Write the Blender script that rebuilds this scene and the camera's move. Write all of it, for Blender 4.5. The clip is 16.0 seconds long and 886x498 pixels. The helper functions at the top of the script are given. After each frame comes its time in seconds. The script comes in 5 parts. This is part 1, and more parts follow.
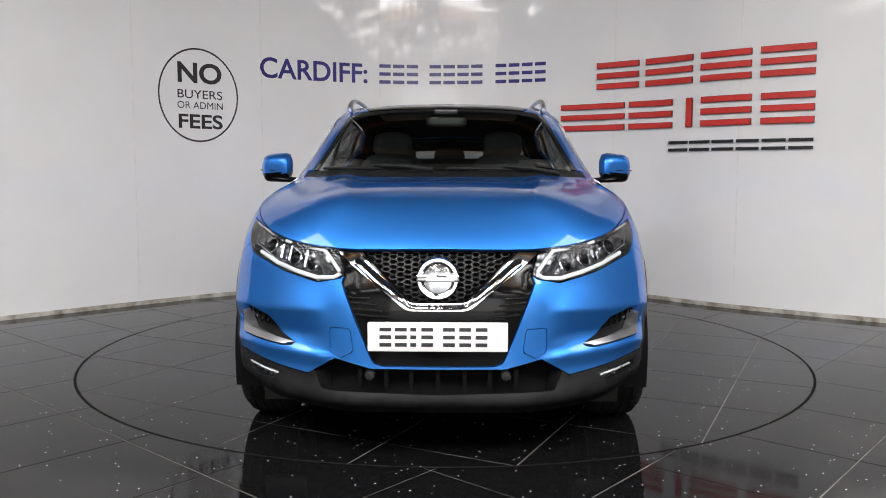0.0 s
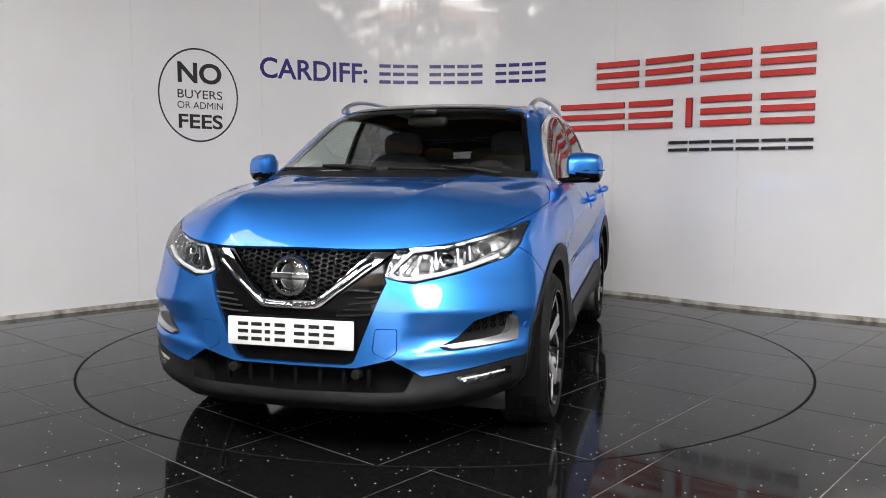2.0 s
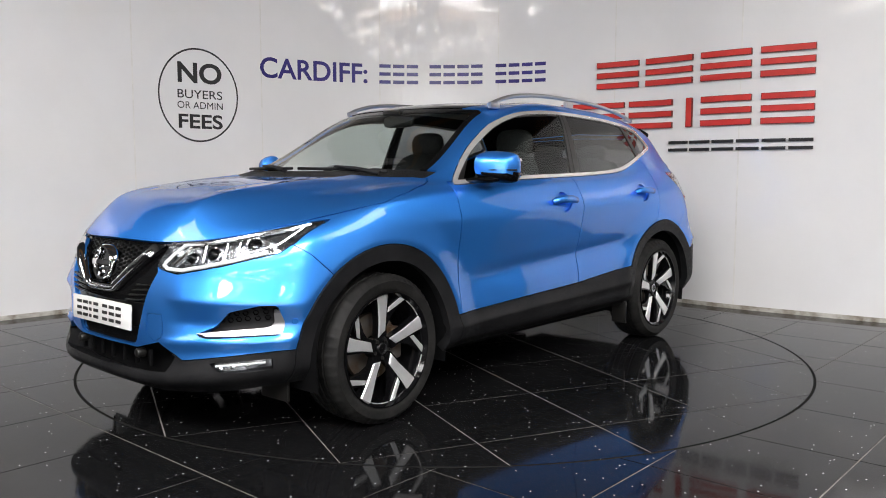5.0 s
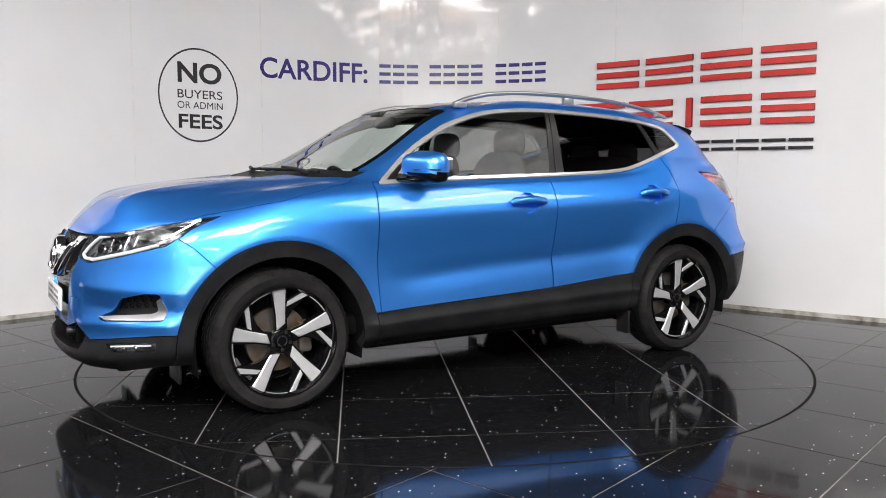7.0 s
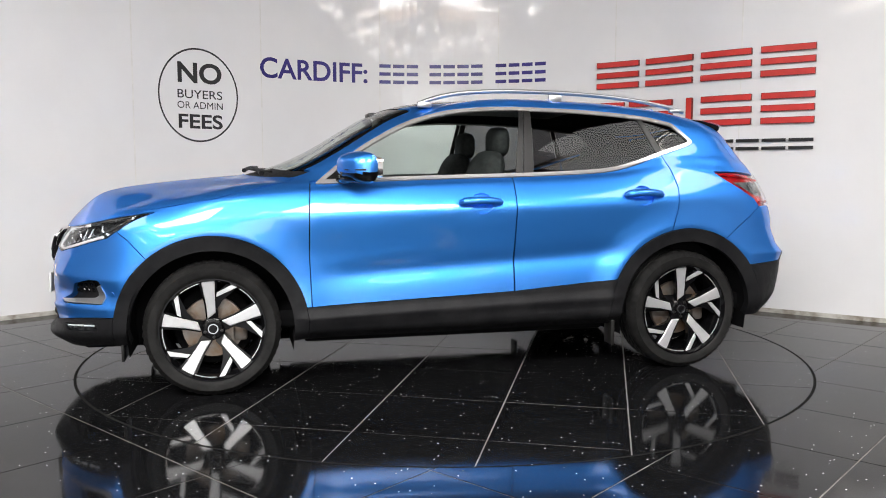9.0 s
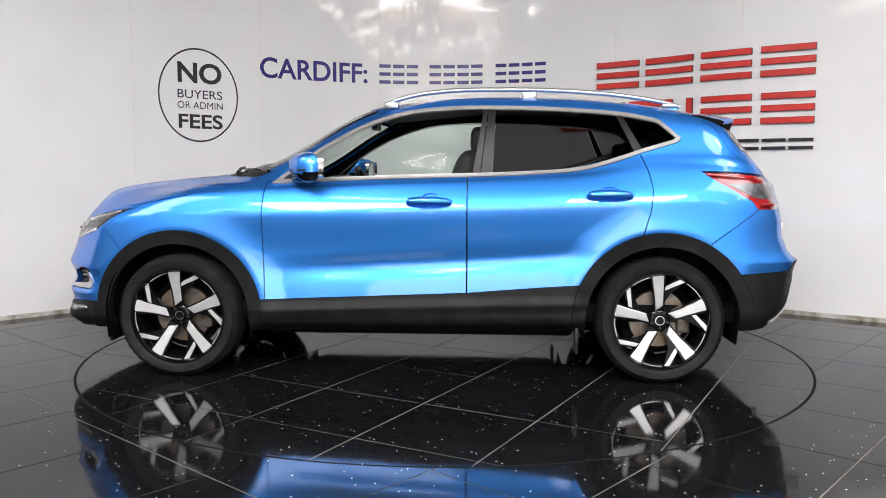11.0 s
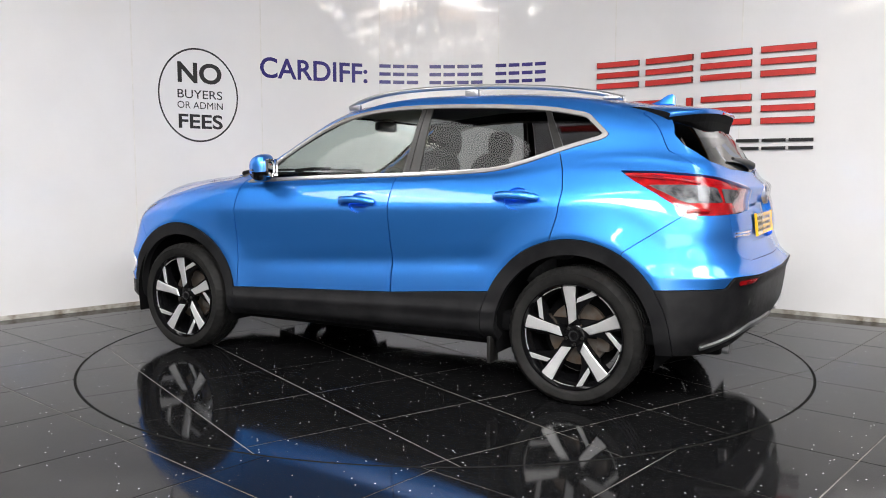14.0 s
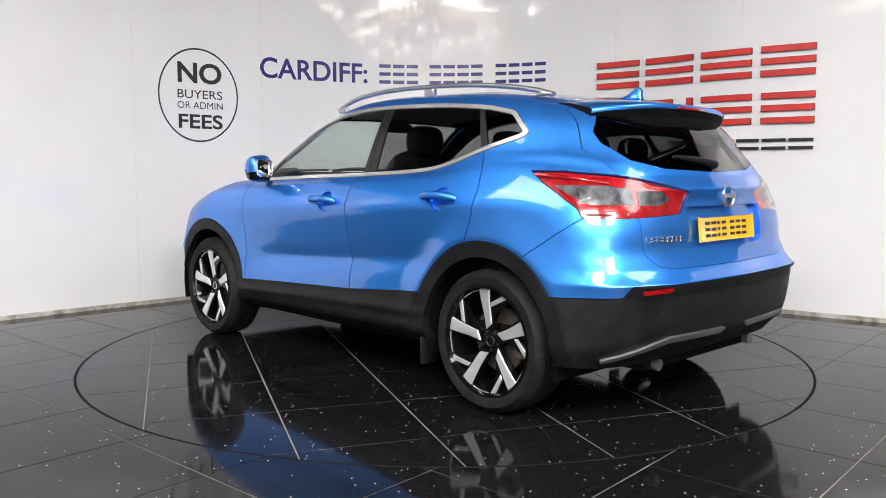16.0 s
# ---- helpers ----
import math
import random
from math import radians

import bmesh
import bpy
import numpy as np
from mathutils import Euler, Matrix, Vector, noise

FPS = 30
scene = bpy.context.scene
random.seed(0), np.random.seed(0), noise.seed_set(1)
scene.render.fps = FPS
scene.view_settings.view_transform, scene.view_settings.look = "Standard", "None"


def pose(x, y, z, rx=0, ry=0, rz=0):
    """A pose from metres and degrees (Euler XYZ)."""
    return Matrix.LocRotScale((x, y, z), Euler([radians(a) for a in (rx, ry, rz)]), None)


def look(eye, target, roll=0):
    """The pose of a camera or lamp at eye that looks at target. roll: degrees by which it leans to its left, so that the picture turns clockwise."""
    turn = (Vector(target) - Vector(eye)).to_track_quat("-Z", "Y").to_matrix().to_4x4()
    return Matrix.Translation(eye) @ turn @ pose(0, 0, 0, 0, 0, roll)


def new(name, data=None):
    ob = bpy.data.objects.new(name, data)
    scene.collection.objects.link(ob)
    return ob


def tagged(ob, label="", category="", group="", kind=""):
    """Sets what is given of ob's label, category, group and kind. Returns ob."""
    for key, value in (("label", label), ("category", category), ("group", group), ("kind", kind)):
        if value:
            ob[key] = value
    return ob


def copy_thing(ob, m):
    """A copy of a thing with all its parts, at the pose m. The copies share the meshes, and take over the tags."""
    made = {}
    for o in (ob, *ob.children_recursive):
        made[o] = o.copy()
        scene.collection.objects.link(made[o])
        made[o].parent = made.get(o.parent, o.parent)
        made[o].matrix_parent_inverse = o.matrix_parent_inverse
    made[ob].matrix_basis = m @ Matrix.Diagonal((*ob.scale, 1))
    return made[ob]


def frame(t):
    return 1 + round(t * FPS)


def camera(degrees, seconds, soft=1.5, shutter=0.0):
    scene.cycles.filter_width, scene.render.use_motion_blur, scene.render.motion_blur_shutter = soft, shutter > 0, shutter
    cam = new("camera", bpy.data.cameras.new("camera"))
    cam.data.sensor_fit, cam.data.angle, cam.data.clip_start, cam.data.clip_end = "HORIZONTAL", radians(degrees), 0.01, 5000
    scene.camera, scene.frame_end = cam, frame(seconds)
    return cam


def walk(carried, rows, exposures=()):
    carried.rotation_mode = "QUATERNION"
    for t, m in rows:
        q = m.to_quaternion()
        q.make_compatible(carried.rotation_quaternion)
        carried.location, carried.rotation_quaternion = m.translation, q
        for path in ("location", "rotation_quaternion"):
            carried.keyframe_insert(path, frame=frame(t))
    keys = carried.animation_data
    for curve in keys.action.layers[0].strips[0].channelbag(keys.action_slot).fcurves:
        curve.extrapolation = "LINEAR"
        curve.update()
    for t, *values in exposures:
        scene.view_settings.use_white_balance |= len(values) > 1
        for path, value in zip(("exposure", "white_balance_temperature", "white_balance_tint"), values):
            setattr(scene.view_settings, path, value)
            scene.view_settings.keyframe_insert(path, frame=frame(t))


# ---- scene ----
# ---- camera ----
cam = camera(57.11, 16.0, soft=1.0)
EYE = (0.0, -5.2798, 1.1312)
AIM = (EYE[0] - 0.0022144, EYE[1] + 0.995744, EYE[2] - 0.0921356)
walk(cam, [(0.0, look(EYE, AIM, 0.08)), (16.0, look(EYE, AIM, 0.08))], exposures=[(0.0, -0.52), (3.5, -0.52), (4.2, -0.48), (6.5, -0.20), (12.5, -0.22), (14.0, -0.12), (16.0, -0.07)])

# turn of the turntable: seconds, degrees
TURN = [(0.0, 0.33), (0.5, -2.15), (1.0, -5.51), (1.5, -9.55), (2.0, -13.74), (2.5, -17.87), (3.0, -22.16),
        (3.5, -26.47), (4.0, -30.85), (4.2, -32.65), (5.25, -41.94), (6.3, -51.22), (7.0, -57.2), (7.5, -61.46),
        (8.0, -65.82), (8.5, -70.24), (9.0, -74.6), (10.25, -85.51), (11.5, -96.19), (12.0, -100.53), (12.5, -104.95),
        (13.0, -109.36), (13.5, -113.69), (14.0, -117.96), (14.5, -122.08), (15.0, -126.14), (15.5, -130.3), (16.0, -134.63)]
CAR_ON_TABLE = pose(0.0122, -0.111, 0, 0, 0, -1.34)

# ---- world and light ----
world = bpy.data.worlds.new("world")
scene.world = world
world.use_nodes = True
nt = world.node_tree
sky = nt.nodes.new("ShaderNodeTexSky")
sky.sky_type, sky.sun_disc, sky.sun_elevation, sky.sun_rotation = "NISHITA", False, radians(40), radians(200)
nt.links.new(sky.outputs[0], nt.nodes["Background"].inputs[0])
nt.nodes["Background"].inputs[1].default_value = 0.1


def area(name, x, y, z, sx, sy, watts, colour, aim=None):
    d = bpy.data.lights.new(name, "AREA")
    d.shape, d.size, d.size_y, d.energy, d.color = "RECTANGLE", sx, sy, watts, colour
    ob = new(name, d)
    ob.matrix_world = look((x, y, z), aim) if aim else pose(x, y, z)
    return ob


HALL_TOP = 5.6
SKYLIGHTS = [(-6.0, -3.4), (6.0, -3.4), (-2.6, -8.4), (2.6, -8.4)]
SKY_W, SKY_L = 3.4, 3.6
for sx_, sy_ in SKYLIGHTS:
    area("skylight_daylight", sx_, sy_, HALL_TOP - 0.06, SKY_W, SKY_L, 70 if sy_ > -5 else 1060, (1.0, 0.98, 0.97))
# daylight through the doorway behind the camera
area("doorway_daylight", 0.0, -13.3, 1.9, 6.2, 3.6, 270, (1.0, 0.985, 0.98), aim=(0, 0, 1.9))


# ---- materials ----
def mat(name, colour, rough=0.5, metal=0.0, spec=0.5, coat=0.0, emit=0.0):
    m = bpy.data.materials.new(name)
    m.use_nodes = True
    b = m.node_tree.nodes["Principled BSDF"]
    b.inputs["Base Color"].default_value = (*colour, 1)
    b.inputs["Roughness"].default_value = rough
    b.inputs["Metallic"].default_value = metal
    b.inputs["Specular IOR Level"].default_value = spec
    b.inputs["Coat Weight"].default_value = coat
    b.inputs["Coat Roughness"].default_value = 0.02
    if emit:
        b.inputs["Emission Color"].default_value = (*colour, 1)
        b.inputs["Emission Strength"].default_value = emit
    return m


def node(m, kind, **values):
    n = m.node_tree.nodes.new(kind)
    for k, v in values.items():
        n.inputs[k].default_value = v
    return n


def link(m, a, b):
    m.node_tree.links.new(a, b)


def bsdf(m):
    return m.node_tree.nodes["Principled BSDF"]


def ramp(m, fac, stops):
    r = m.node_tree.nodes.new("ShaderNodeValToRGB")
    e = r.color_ramp.elements
    while len(e) < len(stops):
        e.new(0.5)
    for el, (p, c) in zip(e, stops):
        el.position, el.color = p, (*c, 1)
    link(m, fac, r.inputs[0])
    return r.outputs[0]


def objcoord(m):
    return m.node_tree.nodes.new("ShaderNodeTexCoord").outputs["Object"]


def mottled(m, c0, c1, scale, r0=None, r1=None, bump=0.0, bump_scale=300.0):
    """Two-scale colour and roughness variation with a fine relief."""
    co = objcoord(m)
    n = node(m, "ShaderNodeTexNoise", Scale=scale, Detail=6.0, Roughness=0.6)
    link(m, co, n.inputs["Vector"])
    link(m, ramp(m, n.outputs["Fac"], [(0.35, c0), (0.65, c1)]), bsdf(m).inputs["Base Color"])
    if r0 is not None:
        n2 = node(m, "ShaderNodeTexNoise", Scale=scale * 5, Detail=4.0)
        link(m, co, n2.inputs["Vector"])
        link(m, ramp(m, n2.outputs["Fac"], [(0.3, (r0,) * 3), (0.7, (r1,) * 3)]), bsdf(m).inputs["Roughness"])
    if bump:
        n3 = node(m, "ShaderNodeTexNoise", Scale=bump_scale, Detail=3.0)
        link(m, co, n3.inputs["Vector"])
        b = node(m, "ShaderNodeBump", Strength=bump, Distance=0.002)
        link(m, n3.outputs["Fac"], b.inputs["Height"])
        link(m, b.outputs[0], bsdf(m).inputs["Normal"])
    return m


def paint_material():
    m = mat("blue_metallic_paint", (0.022, 0.185, 0.67), 0.42, 0.86, 0.5, 1.0)
    bsdf(m).inputs["Specular Tint"].default_value = (0.10, 0.22, 0.50, 1)
    bsdf(m).inputs["Coat Tint"].default_value = (0.74, 0.80, 0.97, 1)
    bsdf(m).inputs["Coat IOR"].default_value = 1.6
    bsdf(m).inputs["Coat Roughness"].default_value = 0.012
    co = objcoord(m)
    v = node(m, "ShaderNodeTexVoronoi", Scale=900.0)
    link(m, co, v.inputs["Vector"])
    link(m, ramp(m, v.outputs["Distance"], [(0.0, (0.095, 0.46, 1.0)), (0.8, (0.050, 0.32, 0.90))]), bsdf(m).inputs["Base Color"])
    n = node(m, "ShaderNodeTexNoise", Scale=260.0, Detail=2.0)
    link(m, co, n.inputs["Vector"])
    b = node(m, "ShaderNodeBump", Strength=0.015, Distance=0.0006)
    link(m, n.outputs["Fac"], b.inputs["Height"])
    link(m, b.outputs[0], bsdf(m).inputs["Coat Normal"])
    return m


def glass_material(name, tint, gloss_rough=0.0):
    m = bpy.data.materials.new(name)
    m.use_nodes = True
    t = m.node_tree
    t.nodes.remove(t.nodes["Principled BSDF"])
    tr = node(m, "ShaderNodeBsdfTransparent", Color=(*tint, 1))
    gl = node(m, "ShaderNodeBsdfGlossy", Roughness=gloss_rough)
    lw = node(m, "ShaderNodeLayerWeight", Blend=0.5)
    pw = t.nodes.new("ShaderNodeMath")
    pw.operation = "POWER"
    pw.inputs[1].default_value = 4.0
    link(m, lw.outputs["Facing"], pw.inputs[0])
    fr = t.nodes.new("ShaderNodeMath")
    fr.operation, fr.use_clamp = "MULTIPLY_ADD", True
    fr.inputs[1].default_value, fr.inputs[2].default_value = 0.9, 0.02
    link(m, pw.outputs[0], fr.inputs[0])
    mx = t.nodes.new("ShaderNodeMixShader")
    link(m, fr.outputs[0], mx.inputs[0])
    link(m, tr.outputs[0], mx.inputs[1])
    link(m, gl.outputs[0], mx.inputs[2])
    link(m, mx.outputs[0], t.nodes["Material Output"].inputs["Surface"])
    return m


def floor_material():
    m = mat("black_sparkle_granite", (0.012, 0.012, 0.013), 0.09, 0, 0.12)
    co = objcoord(m)
    # mirror flecks: their glints are put into the colour as near-white dots
    v = node(m, "ShaderNodeTexVoronoi", Scale=32.0)
    link(m, co, v.inputs["Vector"])
    fleck_glint = ramp(m, v.outputs["Distance"], [(0.085, (1, 1, 1)), (0.12, (0, 0, 0))])
    rnd = node(m, "ShaderNodeSeparateColor")
    link(m, v.outputs["Color"], rnd.inputs[0])
    some = ramp(m, rnd.outputs[0], [(0.60, (0, 0, 0)), (0.62, (1, 1, 1))])
    mul = m.node_tree.nodes.new("ShaderNodeMath")
    mul.operation = "MULTIPLY"
    link(m, fleck_glint, mul.inputs[0]), link(m, some, mul.inputs[1])
    n = node(m, "ShaderNodeTexNoise", Scale=40.0, Detail=8.0)
    link(m, co, n.inputs["Vector"])
    base = ramp(m, n.outputs["Fac"], [(0.35, (0.004, 0.004, 0.0045)), (0.7, (0.011, 0.011, 0.0115))])
    mx = m.node_tree.nodes.new("ShaderNodeMix")
    mx.data_type = "RGBA"
    link(m, mul.outputs[0], mx.inputs["Factor"])
    link(m, base, mx.inputs[6])
    mx.inputs[7].default_value = (0.9, 0.9, 0.92, 1)
    link(m, mx.outputs[2], bsdf(m).inputs["Base Color"])
    n2 = node(m, "ShaderNodeTexNoise", Scale=3.0, Detail=6.0)
    link(m, co, n2.inputs["Vector"])
    link(m, ramp(m, n2.outputs["Fac"], [(0.3, (0.04,) * 3), (0.75, (0.12,) * 3)]), bsdf(m).inputs["Roughness"])
    n3 = node(m, "ShaderNodeTexNoise", Scale=2.2, Detail=2.0)
    link(m, co, n3.inputs["Vector"])
    b = node(m, "ShaderNodeBump", Strength=0.06, Distance=0.01)
    link(m, n3.outputs["Fac"], b.inputs["Height"])
    link(m, b.outputs[0], bsdf(m).inputs["Normal"])
    return m


PAINT = paint_material()
CLAD = mottled(mat("grained_black_plastic", (0.012, 0.012, 0.013), 0.5, 0, 0.15), (0.007, 0.007, 0.008), (0.015, 0.015, 0.016), 9, 0.40, 0.54, 0.25, 900)
GLOSS_BLACK = mat("gloss_black_plastic", (0.004, 0.004, 0.0045), 0.08, 0, 0.25, 0.0)
GRILLE = mat("black_grille_plastic", (0.006, 0.006, 0.0065), 0.32, 0, 0.2)
SATIN_BLACK = mat("satin_black_trim", (0.012, 0.0115, 0.011), 0.3, 0, 0.4)
# near-black for inner parts and recesses; recess shade is in the colour
DARK = mat("dark_part_recess_shade", (0.004, 0.004, 0.0045), 0.8, 0, 0.08)
CHROME = mat("chrome", (0.82, 0.82, 0.84), 0.06, 1.0)
SATIN_METAL = mottled(mat("satin_silver", (0.55, 0.55, 0.57), 0.28, 0.9), (0.52, 0.52, 0.54), (0.58, 0.58, 0.6), 3, 0.3, 0.34)
MACHINED = mottled(mat("machined_alloy", (0.85, 0.85, 0.86), 0.3, 0.7), (0.82, 0.82, 0.83), (0.88, 0.88, 0.89), 25, 0.28, 0.36)
RUBBER = mottled(mat("tyre_rubber", (0.011, 0.011, 0.011), 0.6, 0, 0.18), (0.007, 0.007, 0.007), (0.017, 0.0165, 0.016), 14, 0.45, 0.7, 0.2, 500)
DISC_IRON = mottled(mat("brake_disc_iron", (0.22, 0.2, 0.18), 0.4, 0.8), (0.25, 0.23, 0.21), (0.2, 0.13, 0.08), 12)
GLASS = glass_material("clear_green_glass", (0.80, 0.86, 0.83))
PRIVACY = glass_material("dark_privacy_glass", (0.26, 0.26, 0.265))
LENS = glass_material("clear_lens", (0.93, 0.94, 0.95))
RED_LENS = mottled(mat("red_lamp_lens", (0.36, 0.006, 0.008), 0.08, 0, 0.5, 1.0), (0.24, 0.002, 0.004), (0.50, 0.006, 0.010), 30, 0.12, 0.25)
REFLECTOR = mat("lamp_reflector", (0.75, 0.76, 0.78), 0.12, 1.0)
WHITE_LIGHT_GUIDE = mat("white_light_guide", (0.88, 0.9, 0.92), 0.15, 0.0, 0.6, 0.8)
SEAT_CLOTH = mottled(mat("dark_seat_cloth", (0.03, 0.03, 0.032), 0.8), (0.022, 0.022, 0.024), (0.045, 0.045, 0.047), 40, 0.7, 0.9, 0.3, 700)
LINING = mottled(mat("pale_headlining", (0.45, 0.45, 0.43), 0.85), (0.4, 0.4, 0.38), (0.48, 0.48, 0.46), 30)
TRIM_CHROME = mat("brushed_bright_trim", (0.80, 0.79, 0.78), 0.22, 0.7)
BOWL = mottled(mat("grey_lamp_bowl", (0.16, 0.16, 0.17), 0.25, 0.6), (0.05, 0.05, 0.055), (0.3, 0.3, 0.31), 18)
FACET = mat("faceted_lamp_reflector", (0.6, 0.61, 0.63), 0.18, 0.9)
facet_v = node(FACET, "ShaderNodeTexVoronoi", Scale=26.0)
link(FACET, objcoord(FACET), facet_v.inputs["Vector"])
facet_b = node(FACET, "ShaderNodeBump", Strength=0.7, Distance=0.006)
link(FACET, facet_v.outputs["Distance"], facet_b.inputs["Height"])
link(FACET, facet_b.outputs[0], bsdf(FACET).inputs["Normal"])
link(FACET, ramp(FACET, facet_v.outputs["Distance"], [(0.1, (0.5, 0.51, 0.52)), (0.75, (0.14, 0.14, 0.15))]), bsdf(FACET).inputs["Base Color"])
PLATE_WHITE = mat("white_plate", (0.80, 0.80, 0.79), 0.25, 0, 0.5, 0.5)
PLATE_YELLOW = mat("yellow_plate", (0.86, 0.46, 0.02), 0.25, 0, 0.5, 0.5)
INK = mat("black_ink", (0.012, 0.012, 0.012), 0.4)
FLOOR = floor_material()
GROUT = mottled(mat("grey_grout", (0.2, 0.19, 0.175), 0.8), (0.15, 0.14, 0.13), (0.25, 0.24, 0.22), 8)
RIM_GAP = mottled(mat("dark_rim_gap", (0.01, 0.01, 0.01), 0.9, 0, 0.03), (0.008, 0.008, 0.008), (0.016, 0.016, 0.015), 20)
WALL = mottled(mat("white_gloss_panel", (0.78, 0.775, 0.78), 0.12, 0, 0.5), (0.765, 0.76, 0.765), (0.795, 0.79, 0.795), 1.7, 0.035, 0.08, 0.02, 5)
JOINT = mottled(mat("white_joint_trim", (0.72, 0.71, 0.69), 0.4), (0.66, 0.65, 0.63), (0.76, 0.75, 0.73), 9)
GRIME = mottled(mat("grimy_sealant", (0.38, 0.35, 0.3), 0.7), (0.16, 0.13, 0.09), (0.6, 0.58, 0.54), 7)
# unseen hall walls: ends pale, sides darkened, to steer light on the car
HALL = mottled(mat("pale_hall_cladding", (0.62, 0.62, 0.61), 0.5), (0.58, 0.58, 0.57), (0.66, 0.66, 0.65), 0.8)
HALL_SIDE = mottled(mat("dark_unseen_side_wall", (0.09, 0.09, 0.09), 0.6), (0.07, 0.07, 0.07), (0.11, 0.11, 0.11), 0.8)
ROOF = mottled(mat("grey_roof_sheet", (0.09, 0.09, 0.09), 0.7), (0.07, 0.07, 0.07), (0.12, 0.12, 0.12), 0.9)
BEAM = mottled(mat("brown_steel_beam", (0.35, 0.17, 0.06), 0.5), (0.28, 0.13, 0.045), (0.42, 0.22, 0.08), 3)
TUBE = mat("lit_tube", (1.0, 0.97, 0.92), 0.5, emit=22.0)
SKY_PANE = mat("bright_skylight", (1.0, 0.985, 0.98), 0.5, emit=5.0)
RED_SIGN = mottled(mat("red_sign_face", (0.56, 0.03, 0.025), 0.35), (0.52, 0.026, 0.02), (0.62, 0.035, 0.03), 5)
RED_EDGE = mat("dark_red_sign_edge", (0.16, 0.012, 0.01), 0.45)
BLACK_SIGN = mat("black_sign", (0.015, 0.015, 0.016), 0.35)
NAVY_VINYL = mottled(mat("navy_vinyl", (0.035, 0.028, 0.17), 0.25), (0.03, 0.025, 0.15), (0.045, 0.035, 0.2), 6)


# ---- mesh helpers ----
def mesh_object(name, verts, faces, material, parent=None, smooth=False, normals=None):
    me = bpy.data.meshes.new(name)
    me.from_pydata([tuple(map(float, v)) for v in verts], [], [tuple(f) for f in faces])
    me.materials.append(material)
    if smooth:
        me.shade_smooth()
    if normals is not None:
        me.normals_split_custom_set_from_vertices([tuple(map(float, n)) for n in normals])
    ob = new(name, me)
    ob.parent = parent
    return ob


def part(name, bm, material, parent, label="", smooth=True, angle=40):
    me = bpy.data.meshes.new(name)
    bm.normal_update()
    for f in bm.faces:
        f.smooth = smooth
    for e in bm.edges:
        if len(e.link_faces) == 2 and e.calc_face_angle(0) > radians(angle):
            e.smooth = False
    bm.to_mesh(me)
    bm.free()
    me.materials.append(material)
    ob = new(name, me)
    ob.parent = parent
    return tagged(ob, label)


def box(bm, x0, x1, y0, y1, z0, z1, bevel=0.0, m=None):
    g = bmesh.ops.create_cube(bm, size=1)
    vs = g["verts"]
    for v in vs:
        v.co = Vector((x0 + (v.co.x + 0.5) * (x1 - x0), y0 + (v.co.y + 0.5) * (y1 - y0), z0 + (v.co.z + 0.5) * (z1 - z0)))
    if m is not None:
        for v in vs:
            v.co = m @ v.co
    if bevel:
        es = list({e for v in vs for e in v.link_edges})
        bmesh.ops.bevel(bm, geom=es, offset=bevel, segments=2, affect="EDGES", profile=0.5)
    return bm


def prism(bm, outline, depth, m=None, bevel=0.0):
    """A plate with the given outline in xy, its face at z = depth."""
    lo = [bm.verts.new((x, y, 0)) for x, y in outline]
    hi = [bm.verts.new((x, y, depth)) for x, y in outline]
    n = len(outline)
    fs = [bm.faces.new(hi), bm.faces.new(lo[::-1])]
    for i in range(n):
        fs.append(bm.faces.new((lo[i], lo[(i + 1) % n], hi[(i + 1) % n], hi[i])))
    bmesh.ops.recalc_face_normals(bm, faces=fs)
    if bevel:
        es = [e for e in fs[0].edges]
        bmesh.ops.bevel(bm, geom=es, offset=bevel, segments=1, affect="EDGES")
    if m is not None:
        for v in bm.verts:
            if not v.tag:
                v.co = m @ v.co
    for v in bm.verts:
        v.tag = True
    return bm


def lathe(bm, profile, segments=64, axis="x"):
    """Turns (across, radius) points round an axis."""
    rings = []
    for a, r in profile:
        ring = []
        for k in range(segments):
            t = 2 * math.pi * k / segments
            c, s = r * math.cos(t), r * math.sin(t)
            ring.append(bm.verts.new((a, c, s) if axis == "x" else (c, s, a)))
        rings.append(ring)
    for p, q in zip(rings, rings[1:]):
        for k in range(segments):
            j = (k + 1) % segments
            bm.faces.new((p[k], p[j], q[j], q[k]))
    bmesh.ops.recalc_face_normals(bm, faces=bm.faces)
    return bm


def tube(bm, points, radius, sides=10, flat=1.0):
    """A bar along points; radius may be a list; flat squeezes its height."""
    pts = [Vector(p) for p in points]
    rings = []
    for i, p in enumerate(pts):
        d = (pts[min(i + 1, len(pts) - 1)] - pts[max(i - 1, 0)]).normalized()
        side = d.cross(Vector((0, 0, 1)))
        side = side.normalized() if side.length > 1e-4 else Vector((1, 0, 0))
        up = side.cross(d)
        r = radius[i] if isinstance(radius, (list, tuple)) else radius
        rings.append([bm.verts.new(p + side * r * math.cos(2 * math.pi * k / sides) + up * r * flat * math.sin(2 * math.pi * k / sides)) for k in range(sides)])
    for a, b in zip(rings, rings[1:]):
        for k in range(sides):
            j = (k + 1) % sides
            bm.faces.new((a[k], a[j], b[j], b[k]))
    bm.faces.new(rings[0][::-1]), bm.faces.new(rings[-1])
    bmesh.ops.recalc_face_normals(bm, faces=bm.faces)
    return bm


